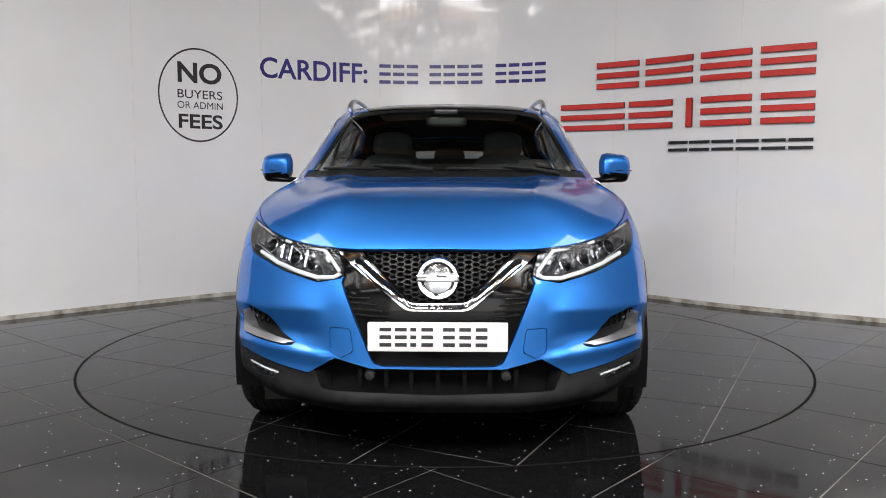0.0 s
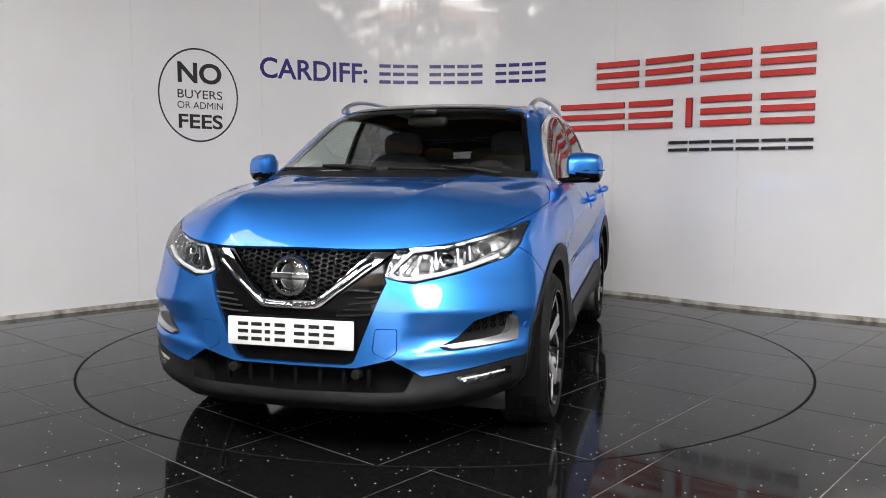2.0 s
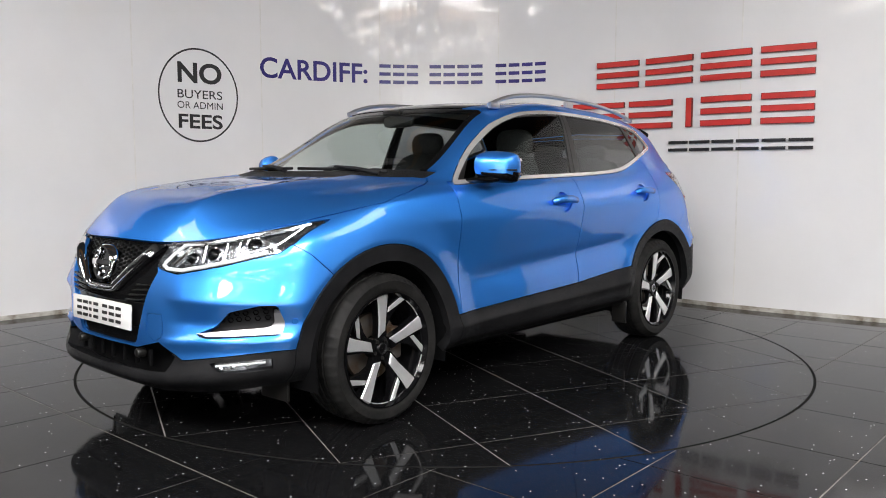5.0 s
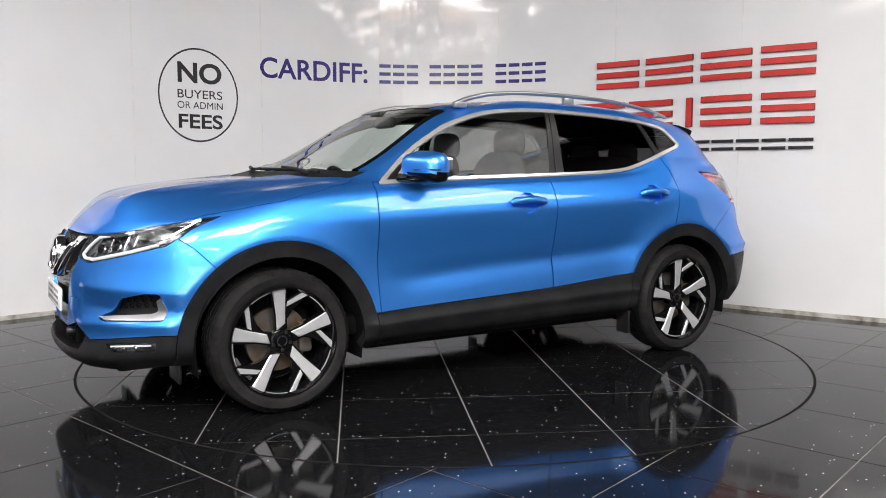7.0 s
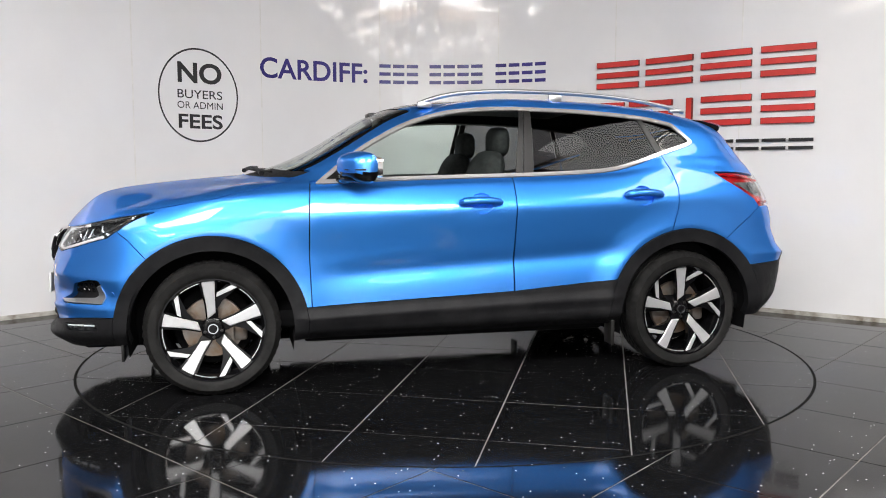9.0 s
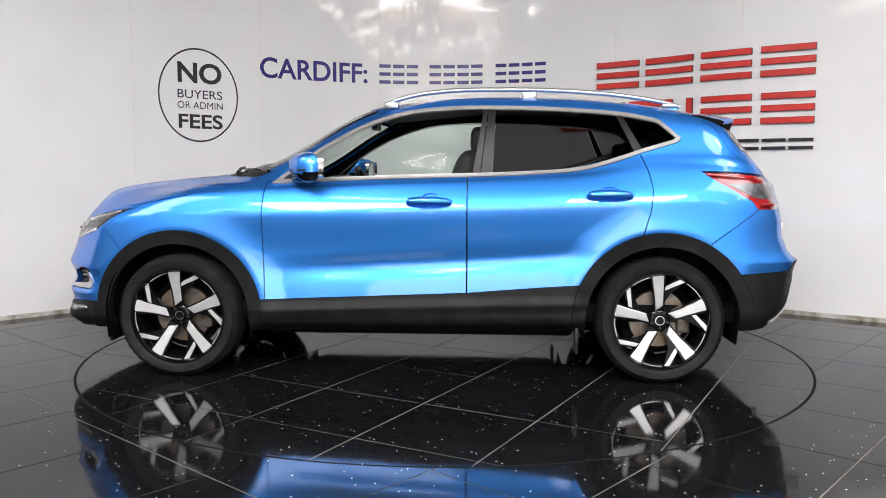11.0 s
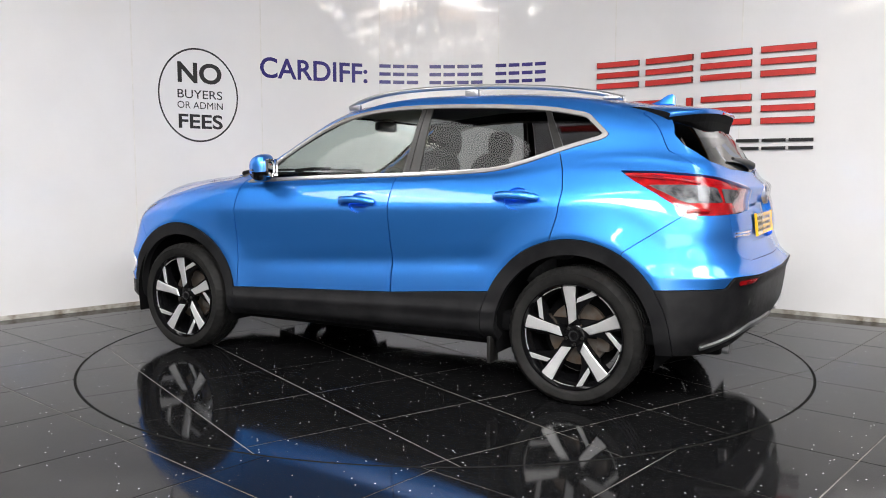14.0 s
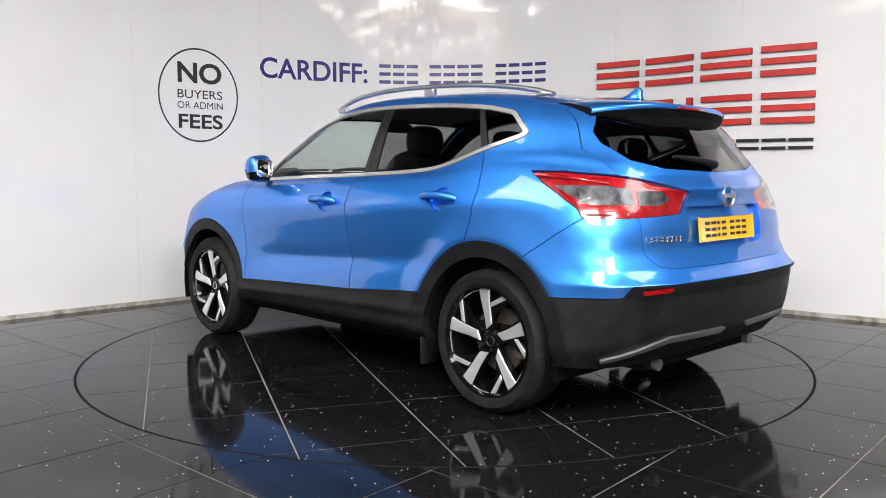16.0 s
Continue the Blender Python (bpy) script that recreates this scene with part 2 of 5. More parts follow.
def pchip(xs, ys, x):
    xs, ys, x = np.asarray(xs, float), np.asarray(ys, float), np.asarray(x, float)
    h, d = np.diff(xs), np.diff(ys) / np.diff(xs)
    m = np.zeros(len(xs))
    m[0], m[-1] = d[0], d[-1]
    for i in range(1, len(xs) - 1):
        if d[i - 1] * d[i] > 0:
            w1, w2 = 2 * h[i] + h[i - 1], h[i] + 2 * h[i - 1]
            m[i] = (w1 + w2) / (w1 / d[i - 1] + w2 / d[i])
    i = np.clip(np.searchsorted(xs, x) - 1, 0, len(h) - 1)
    t = (x - xs[i]) / h[i]
    return ((2 * t**3 - 3 * t**2 + 1) * ys[i] + (t**3 - 2 * t**2 + t) * h[i] * m[i]
            + (-2 * t**3 + 3 * t**2) * ys[i + 1] + (t**3 - t**2) * h[i] * m[i + 1])


def catmull(pts, n):
    """n points per span along a smooth curve through pts (any dimension)."""
    p = np.asarray(pts, float)
    q = np.vstack([2 * p[0] - p[1], p, 2 * p[-1] - p[-2]])
    out = []
    for i in range(len(p) - 1):
        a, b, c, d = q[i:i + 4]
        for t in np.arange(n) / n:
            out.append(0.5 * (2 * b + (c - a) * t + (2 * a - 5 * b + 4 * c - d) * t * t + (3 * b - a - 3 * c + d) * t**3))
    return np.array(out + [p[-1]])


# ---- hall ----
WALL_TOP = 3.1
WALL_END = 4.6
CURVE = catmull([(-6.6, -2.3), (-5.0, -0.62), (-3.42, 0.9), (-2.63, 1.66), (-1.94, 2.26), (-0.95, 2.84), (0, 2.99), (0.95, 2.74), (1.83, 2.13),
                 (2.39, 1.57), (3.37, 0.87), (5.0, -0.2), (6.6, -1.3)], 24)
ARC = np.concatenate([[0], np.cumsum(np.hypot(*np.diff(CURVE, axis=0).T))])


def on_wall(s, z, off=0.0):
    """A point on the curved wall, s metres along it, off metres in front of it."""
    x, y = np.interp(s, ARC, CURVE[:, 0]), np.interp(s, ARC, CURVE[:, 1])
    x2, y2 = np.interp(s + 0.06, ARC, CURVE[:, 0]), np.interp(s + 0.06, ARC, CURVE[:, 1])
    x1, y1 = np.interp(s - 0.06, ARC, CURVE[:, 0]), np.interp(s - 0.06, ARC, CURVE[:, 1])
    d = np.hypot(x2 - x1, y2 - y1)
    return (x + (y2 - y1) / d * off, y - (x2 - x1) / d * off, z)


def along(x):
    return float(np.interp(x, CURVE[:, 0], ARC))


def wall_strip(name, s0, s1, z0, z1, off0, off1, material, parent=None, n=10):
    """A bent slab on the wall between two offsets."""
    v, f = [], []
    for i in range(n + 1):
        s = s0 + (s1 - s0) * i / n
        v += [on_wall(s, z0, off0), on_wall(s, z1, off0), on_wall(s, z1, off1), on_wall(s, z0, off1)]
    for i in range(n):
        a, b = 4 * i, 4 * i + 4
        f += [(a + 3, b + 3, b + 2, a + 2), (a, a + 1, b + 1, b), (a + 1, a + 2, b + 2, b + 1), (a, b, b + 3, a + 3)]
    f += [(0, 3, 2, 1), (4 * n, 4 * n + 1, 4 * n + 2, 4 * n + 3)]
    return mesh_object(name, v, f, material, parent)


def build_hall():
    start, end = along(-WALL_END), along(WALL_END)
    back = wall_strip("wall_curved", start, end, 0, WALL_TOP, -0.12, -0.004, JOINT, n=64)
    tagged(back, "curved white showroom wall of tall glossy panels", "wall", kind="structure")
    seams = [along(-2.63) + 1.19 * k for k in range(-5, 11)]
    seams = [s for s in seams if start + 0.05 < s < end - 0.05]
    ends = [start, *seams, end]
    for a, b in zip(ends, ends[1:]):
        wall_strip("panel", a + 0.0025, b - 0.0025, 0.03, WALL_TOP, -0.004, 0.004, WALL, back, 16)
    for s in seams:
        wall_strip("joint_trim", s - 0.006, s + 0.006, 0.03, WALL_TOP, -0.003, 0.0055, JOINT, back, 1)
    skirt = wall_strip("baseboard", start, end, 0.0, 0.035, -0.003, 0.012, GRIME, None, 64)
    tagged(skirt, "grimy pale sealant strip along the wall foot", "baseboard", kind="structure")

    hatch = wall_strip("access_panel", 9.80, 10.255, 0.13, 0.75, 0.004, 0.012, JOINT, None, 6)
    tagged(hatch, "flat white access panel on the wall", "panel")

    bm = bmesh.new()
    box(bm, -9, 9, -13.2, 4.2, -0.3, -0.0025)
    tagged(part("floor", bm, GROUT, None, smooth=False), "polished black sparkle granite tile floor", "floor", kind="structure")
    # side walls out of view, dark so the car's flanks reflect less
    bm = bmesh.new()
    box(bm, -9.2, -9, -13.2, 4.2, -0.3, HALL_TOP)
    tagged(part("wall_west", bm, HALL_SIDE, None), "unseen hall side wall, kept dark to dim the car's flanks", "wall", kind="structure")
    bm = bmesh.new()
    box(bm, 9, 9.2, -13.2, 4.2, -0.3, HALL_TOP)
    tagged(part("wall_east", bm, HALL_SIDE, None), "unseen hall side wall, kept dark to dim the car's flanks", "wall", kind="structure")
    bm = bmesh.new()
    box(bm, -9.2, 9.2, 4.2, 4.4, -0.3, HALL_TOP)
    tagged(part("wall_north", bm, HALL, None), "pale plain hall wall", "wall", kind="structure")
    bm = bmesh.new()
    box(bm, -9.2, -3.2, -13.4, -13.2, -0.3, HALL_TOP)
    box(bm, 3.2, 9.2, -13.4, -13.2, -0.3, HALL_TOP)
    box(bm, -3.2, 3.2, -13.4, -13.2, 3.8, HALL_TOP)
    tagged(part("wall_south", bm, HALL, None), "pale hall wall with a wide open doorway", "wall", kind="structure")
    # roof with openings for the skylights
    xs = sorted({-9.2, 9.2, *[v for x, _ in SKYLIGHTS for v in (x - SKY_W / 2, x + SKY_W / 2)]})
    ys = sorted({-13.4, 4.4, *[v for _, y in SKYLIGHTS for v in (y - SKY_L / 2, y + SKY_L / 2)]})
    bm = bmesh.new()
    for x0, x1 in zip(xs, xs[1:]):
        for y0, y1 in zip(ys, ys[1:]):
            cx, cy = (x0 + x1) / 2, (y0 + y1) / 2
            if not any(abs(cx - x) < SKY_W / 2 and abs(cy - y) < SKY_L / 2 for x, y in SKYLIGHTS):
                box(bm, x0, x1, y0, y1, HALL_TOP, HALL_TOP + 0.1)
    tagged(part("ceiling", bm, ROOF, None), "dark grey corrugated hall roof", "ceiling", kind="structure")
    for k, (x, y) in enumerate(SKYLIGHTS):
        bm = bmesh.new()
        box(bm, x - SKY_W / 2, x + SKY_W / 2, y - SKY_L / 2, y + SKY_L / 2, HALL_TOP + 0.02, HALL_TOP + 0.05)
        tagged(part("window_%d" % (k + 1), bm, SKY_PANE, None), "bright translucent roof skylight", "skylight", kind="structure")
    for y in (-10.4, -5.4, -1.2, 2.4):
        bm = bmesh.new()
        box(bm, -9, 9, y - 0.09, y + 0.09, HALL_TOP - 0.02, HALL_TOP)
        box(bm, -9, 9, y - 0.012, y + 0.012, HALL_TOP - 0.36, HALL_TOP - 0.02)
        box(bm, -9, 9, y - 0.09, y + 0.09, HALL_TOP - 0.38, HALL_TOP - 0.36)
        tagged(part("roof_beam", bm, BEAM, None), "brown painted steel roof beam", "beam", "roof beams")
    # twin tube lights
    fitting = None
    for x, y, a in [(-4.6, -2.2, 0), (-5.6, -4.6, 0), (4.6, -2.2, 0), (-1.5, -4.6, 90), (1.6, -5.9, 90), (5.6, -4.6, 0), (-4.2, -8.6, 0), (4.2, -8.6, 0),
                    (0.0, -9.0, 90), (-1.5, -11.0, 90), (1.8, -11.4, 90), (-3.6, -10.4, 90), (4.0, -10.6, 90), (-0.8, -12.4, 90), (3.2, -12.4, 90), (-5.8, -11.0, 0), (5.8, -11.0, 0),
                    (-5.2, -8.2, 90), (5.4, -8.2, 90), (-3.2, -6.0, 90), (3.6, -6.2, 90)]:
        m = pose(x, y, HALL_TOP - 0.95, 0, 0, a)
        if fitting is None:
            fitting = new("tube_light")
            fitting.matrix_basis = m
            tagged(fitting, "hanging twin fluorescent tube light with white tray", "light fitting", "hall tube lights")
            bm = bmesh.new()
            box(bm, -0.11, 0.11, -0.78, 0.78, 0.0, 0.05, 0.01)
            part("tray", bm, JOINT, fitting)
            for dx in (-0.06, 0.06):
                bm = bmesh.new()
                tube(bm, [(dx, -0.74, -0.02), (dx, 0.74, -0.02)], 0.019, 10)
                part("tube", bm, TUBE, fitting, "lit white tube")
            for dy in (-0.6, 0.6):
                bm = bmesh.new()
                tube(bm, [(0, dy, 0.05), (0.001, dy, 0.95)], 0.004, 6)
                part("hanger", bm, SATIN_METAL, fitting)
        else:
            copy_thing(fitting, m)


build_hall()


# ---- signs on the wall ----
def text_flat(body, size, spacing=1.0, embolden=0.0):
    """Vertices and faces of a word set in the built-in font, starting at x = 0."""
    c = bpy.data.curves.new("letters", "FONT")
    c.body, c.size, c.space_character, c.offset, c.resolution_u = body, size, spacing, embolden, 6
    ob = new("letters", c)
    me = bpy.data.meshes.new_from_object(ob.evaluated_get(bpy.context.evaluated_depsgraph_get()))
    v = np.array([p.co[:] for p in me.vertices])
    f = [tuple(p.vertices) for p in me.polygons]
    bpy.data.objects.remove(ob)
    bpy.data.curves.remove(c)
    bpy.data.meshes.remove(me)
    return v, f


def text_on_wall(name, body, s0, s1, z0, z1, material, parent, off=0.0055, embolden=0.0):
    v, f = text_flat(body, 1.0, 1.0, embolden)
    lo, hi = v.min(0), v.max(0)
    pts = [on_wall(s0 + (p[0] - lo[0]) / (hi[0] - lo[0]) * (s1 - s0), z0 + (p[1] - lo[1]) / (hi[1] - lo[1]) * (z1 - z0), off) for p in v]
    return mesh_object(name, pts, f, material, parent)


def bars_on_wall(name, s0, s1, z0, z1, thick, material, parent, off, depth, rows=3):
    """Plain level bars filling a box on the wall."""
    for k in range(rows):
        z = z0 + (z1 - z0 - thick) * k / (rows - 1)
        wall_strip(name, s0, s1, z, z + thick, off, off + depth, material, parent, 4)


def build_signs():
    ring = new("round_sign")
    tagged(ring, "round black-outlined notice lettered on the white wall", "sign")
    sc, zc, rs, rz = 6.198, 1.822, 0.372, 0.413
    v, f = [], []
    n = 96
    for k in range(n):
        t = 2 * math.pi * k / n
        for r in (1.0, 0.962):
            v.append(on_wall(sc + rs * r * math.cos(t), zc + rz * r * math.sin(t), 0.0055))
    for k in range(n):
        a, b = 2 * k, 2 * ((k + 1) % n)
        f.append((a, a + 1, b + 1, b))
    mesh_object("ring", v, f, BLACK_SIGN, ring)
    text_on_wall("lettering", "NO", 6.008, 6.418, 1.925, 2.108, BLACK_SIGN, ring, embolden=0.028)
    text_on_wall("lettering", "BUYERS", 6.003, 6.42, 1.792, 1.868, BLACK_SIGN, ring, embolden=0.004)
    text_on_wall("lettering", "OR ADMIN", 6.0, 6.423, 1.703, 1.764, BLACK_SIGN, ring)
    text_on_wall("lettering", "FEES", 6.007, 6.419, 1.527, 1.655, BLACK_SIGN, ring, embolden=0.022)

    town = new("vinyl_lettering")
    tagged(town, "navy vinyl town name and plain number bars on the wall", "lettering")
    text_on_wall("lettering", "CARDIFF:", 6.787, 7.865, 2.020, 2.214, NAVY_VINYL, town, embolden=0.018)
    for a, b, count in ((7.972, 8.385, 3), (8.475, 9.032, 4), (9.139, 9.672, 4)):
        step = (b - a) / count
        for k in range(count):
            bars_on_wall("bar", a + k * step + 0.012, a + (k + 1) * step - 0.012, 2.022, 2.212, 0.034, NAVY_VINYL, town, 0.005, 0.0012)

    logo = new("raised_sign")
    tagged(logo, "raised red and black bar sign on the white wall", "sign")
    top = ((10.195, 10.612), (10.68, 11.138), (11.218, 11.648), (11.72, 12.135))
    low = ((9.83, 10.477), (10.524, 10.948), (11.087, 11.145), (11.228, 11.657), (11.733, 12.14))
    for boxes, z0, z1 in ((top, 1.912, 2.155), (low, 1.535, 1.785)):
        for s0, s1 in boxes:
            if s1 - s0 < 0.1:
                wall_strip("bar_edge", s0, s1, z0, z1, 0.006, 0.028, RED_EDGE, logo, 1)
                wall_strip("bar", s0 + 0.004, s1 - 0.004, z0 + 0.004, z1 - 0.004, 0.028, 0.031, RED_SIGN, logo, 1)
                continue
            for k in range(3):
                z = z0 + (z1 - z0 - 0.052) * k / 2
                wall_strip("bar_edge", s0, s1, z, z + 0.052, 0.006, 0.028, RED_EDGE, logo, 4)
                wall_strip("bar", s0 + 0.004, s1 - 0.004, z + 0.004, z + 0.048, 0.028, 0.031, RED_SIGN, logo, 4)
    step = (12.15 - 10.908) / 6
    for k in range(6):
        bars_on_wall("black_bar", 10.908 + k * step + 0.012, 10.908 + (k + 1) * step - 0.012, 1.328, 1.418, 0.026, BLACK_SIGN, logo, 0.006, 0.016, 2)


build_signs()

# ---- tiled floor and turntable ----
TABLE_R = 2.22
TILE = 0.6


def tile_pieces(parent, angle, off_a, off_b, keep, centre_ok):
    """Square tiles on a turned grid; keep(x, y) > 0 is the part that stays."""
    d = Vector((math.cos(radians(angle)), math.sin(radians(angle))))
    n = Vector((-d.y, d.x))
    full = None
    gap = 0.003
    for i in range(-24, 25):
        for j in range(-24, 25):
            o = d * (off_a + TILE * i) + n * (off_b + TILE * j)
            c = o + (d + n) * (TILE / 2)
            if not centre_ok(c.x, c.y):
                continue
            corner = [o + d * (TILE * a) + n * (TILE * b) for a in (0, 1) for b in (0, 1)]
            inside = [keep(p.x, p.y) > 0.004 for p in corner + [c]]
            near = abs(math.hypot(c.x, c.y) - TABLE_R) < 0.46
            if not any(inside) and not near:
                continue
            m = Matrix.Translation((o.x, o.y, 0)) @ Matrix.Rotation(radians(angle), 4, "Z")
            m = m @ pose(0, 0, 0, random.uniform(-0.03, 0.03), random.uniform(-0.03, 0.03), 0)
            if all(inside) and not near:
                if full is None:
                    bm = bmesh.new()
                    box(bm, gap, TILE - gap, gap, TILE - gap, -0.014, 0.0)
                    bmesh.ops.bevel(bm, geom=[e for e in bm.edges if all(v.co.z > -0.001 for v in e.verts)], offset=0.0012, segments=1, affect="EDGES")
                    full = part("tile", bm, FLOOR, parent, smooth=False)
                    full.matrix_basis = m
                else:
                    t = new("tile", full.data)
                    t.parent, t.matrix_basis = parent, m
                continue
            k = 20
            xs = [gap + (TILE - 2 * gap) * a / k for a in range(k + 1)]
            mi = m.inverted()
            v, f = [], []
            # rows of the cut tile: march each grid cell against the circle
            idx = {}

            def vert(p):
                key = (round(p[0], 5), round(p[1], 5))
                if key not in idx:
                    idx[key] = len(v)
                    v.append((p[0], p[1], 0.0))
                return idx[key]

            def val(p):
                w = m @ Vector((p[0], p[1], 0))
                return keep(w.x, w.y)

            for a in range(k):
                for b in range(k):
                    q = [(xs[a], xs[b]), (xs[a + 1], xs[b]), (xs[a + 1], xs[b + 1]), (xs[a], xs[b + 1])]
                    g = [val(p) for p in q]
                    if max(g) <= 0:
                        continue
                    poly = []
                    for e in range(4):
                        p, r, gp, gr = q[e], q[(e + 1) % 4], g[e], g[(e + 1) % 4]
                        if gp > 0:
                            poly.append(vert(p))
                        if (gp > 0) != (gr > 0):
                            u = gp / (gp - gr)
                            poly.append(vert((p[0] + (r[0] - p[0]) * u, p[1] + (r[1] - p[1]) * u)))
                    poly = list(dict.fromkeys(poly))
                    if len(poly) > 2:
                        f.append(tuple(poly))
            if not f:
                continue
            edges = {}
            for q in f:
                for a, b in zip(q, q[1:] + q[:1]):
                    edges[(a, b)] = edges.get((a, b), 0) + 1
            rim = [e for e in edges if (e[1], e[0]) not in edges]
            base = len(v)
            v += [(x, y, -0.012) for x, y, _ in v]
            f += [(b, a, a + base, b + base) for a, b in rim]
            t = mesh_object("tile", v, f, FLOOR, parent)
            t.matrix_basis = m


def far_tiles(angle, off_a, off_b, wanted):
    """The same tile grid further off, in one mesh."""
    d = Vector((math.cos(radians(angle)), math.sin(radians(angle))))
    n = Vector((-d.y, d.x))
    v, f = [], []
    for i in range(-40, 41):
        for j in range(-40, 41):
            o = d * (off_a + TILE * i) + n * (off_b + TILE * j)
            c = o + (d + n) * (TILE / 2)
            if abs(c.x) < 8.6 and -12.8 < c.y < 4.0 and wanted(c.x, c.y):
                k = len(v)
                for a, b in ((.003, .003), (TILE - .003, .003), (TILE - .003, TILE - .003), (.003, TILE - .003)):
                    p = o + d * a + n * b
                    v += [(p.x, p.y, 0.0), (p.x, p.y, -0.012)]
                f.append((k, k + 2, k + 4, k + 6))
                f += [(k + 2 * q, k + 2 * q + 1, k + (2 * q + 3) % 8, k + (2 * q + 2) % 8) for q in range(4)]
    ob = mesh_object("floor_tiling", v, f, FLOOR, bpy.data.objects["floor"])
    return tagged(ob, "polished black tiles further back in the hall", kind="stuff")


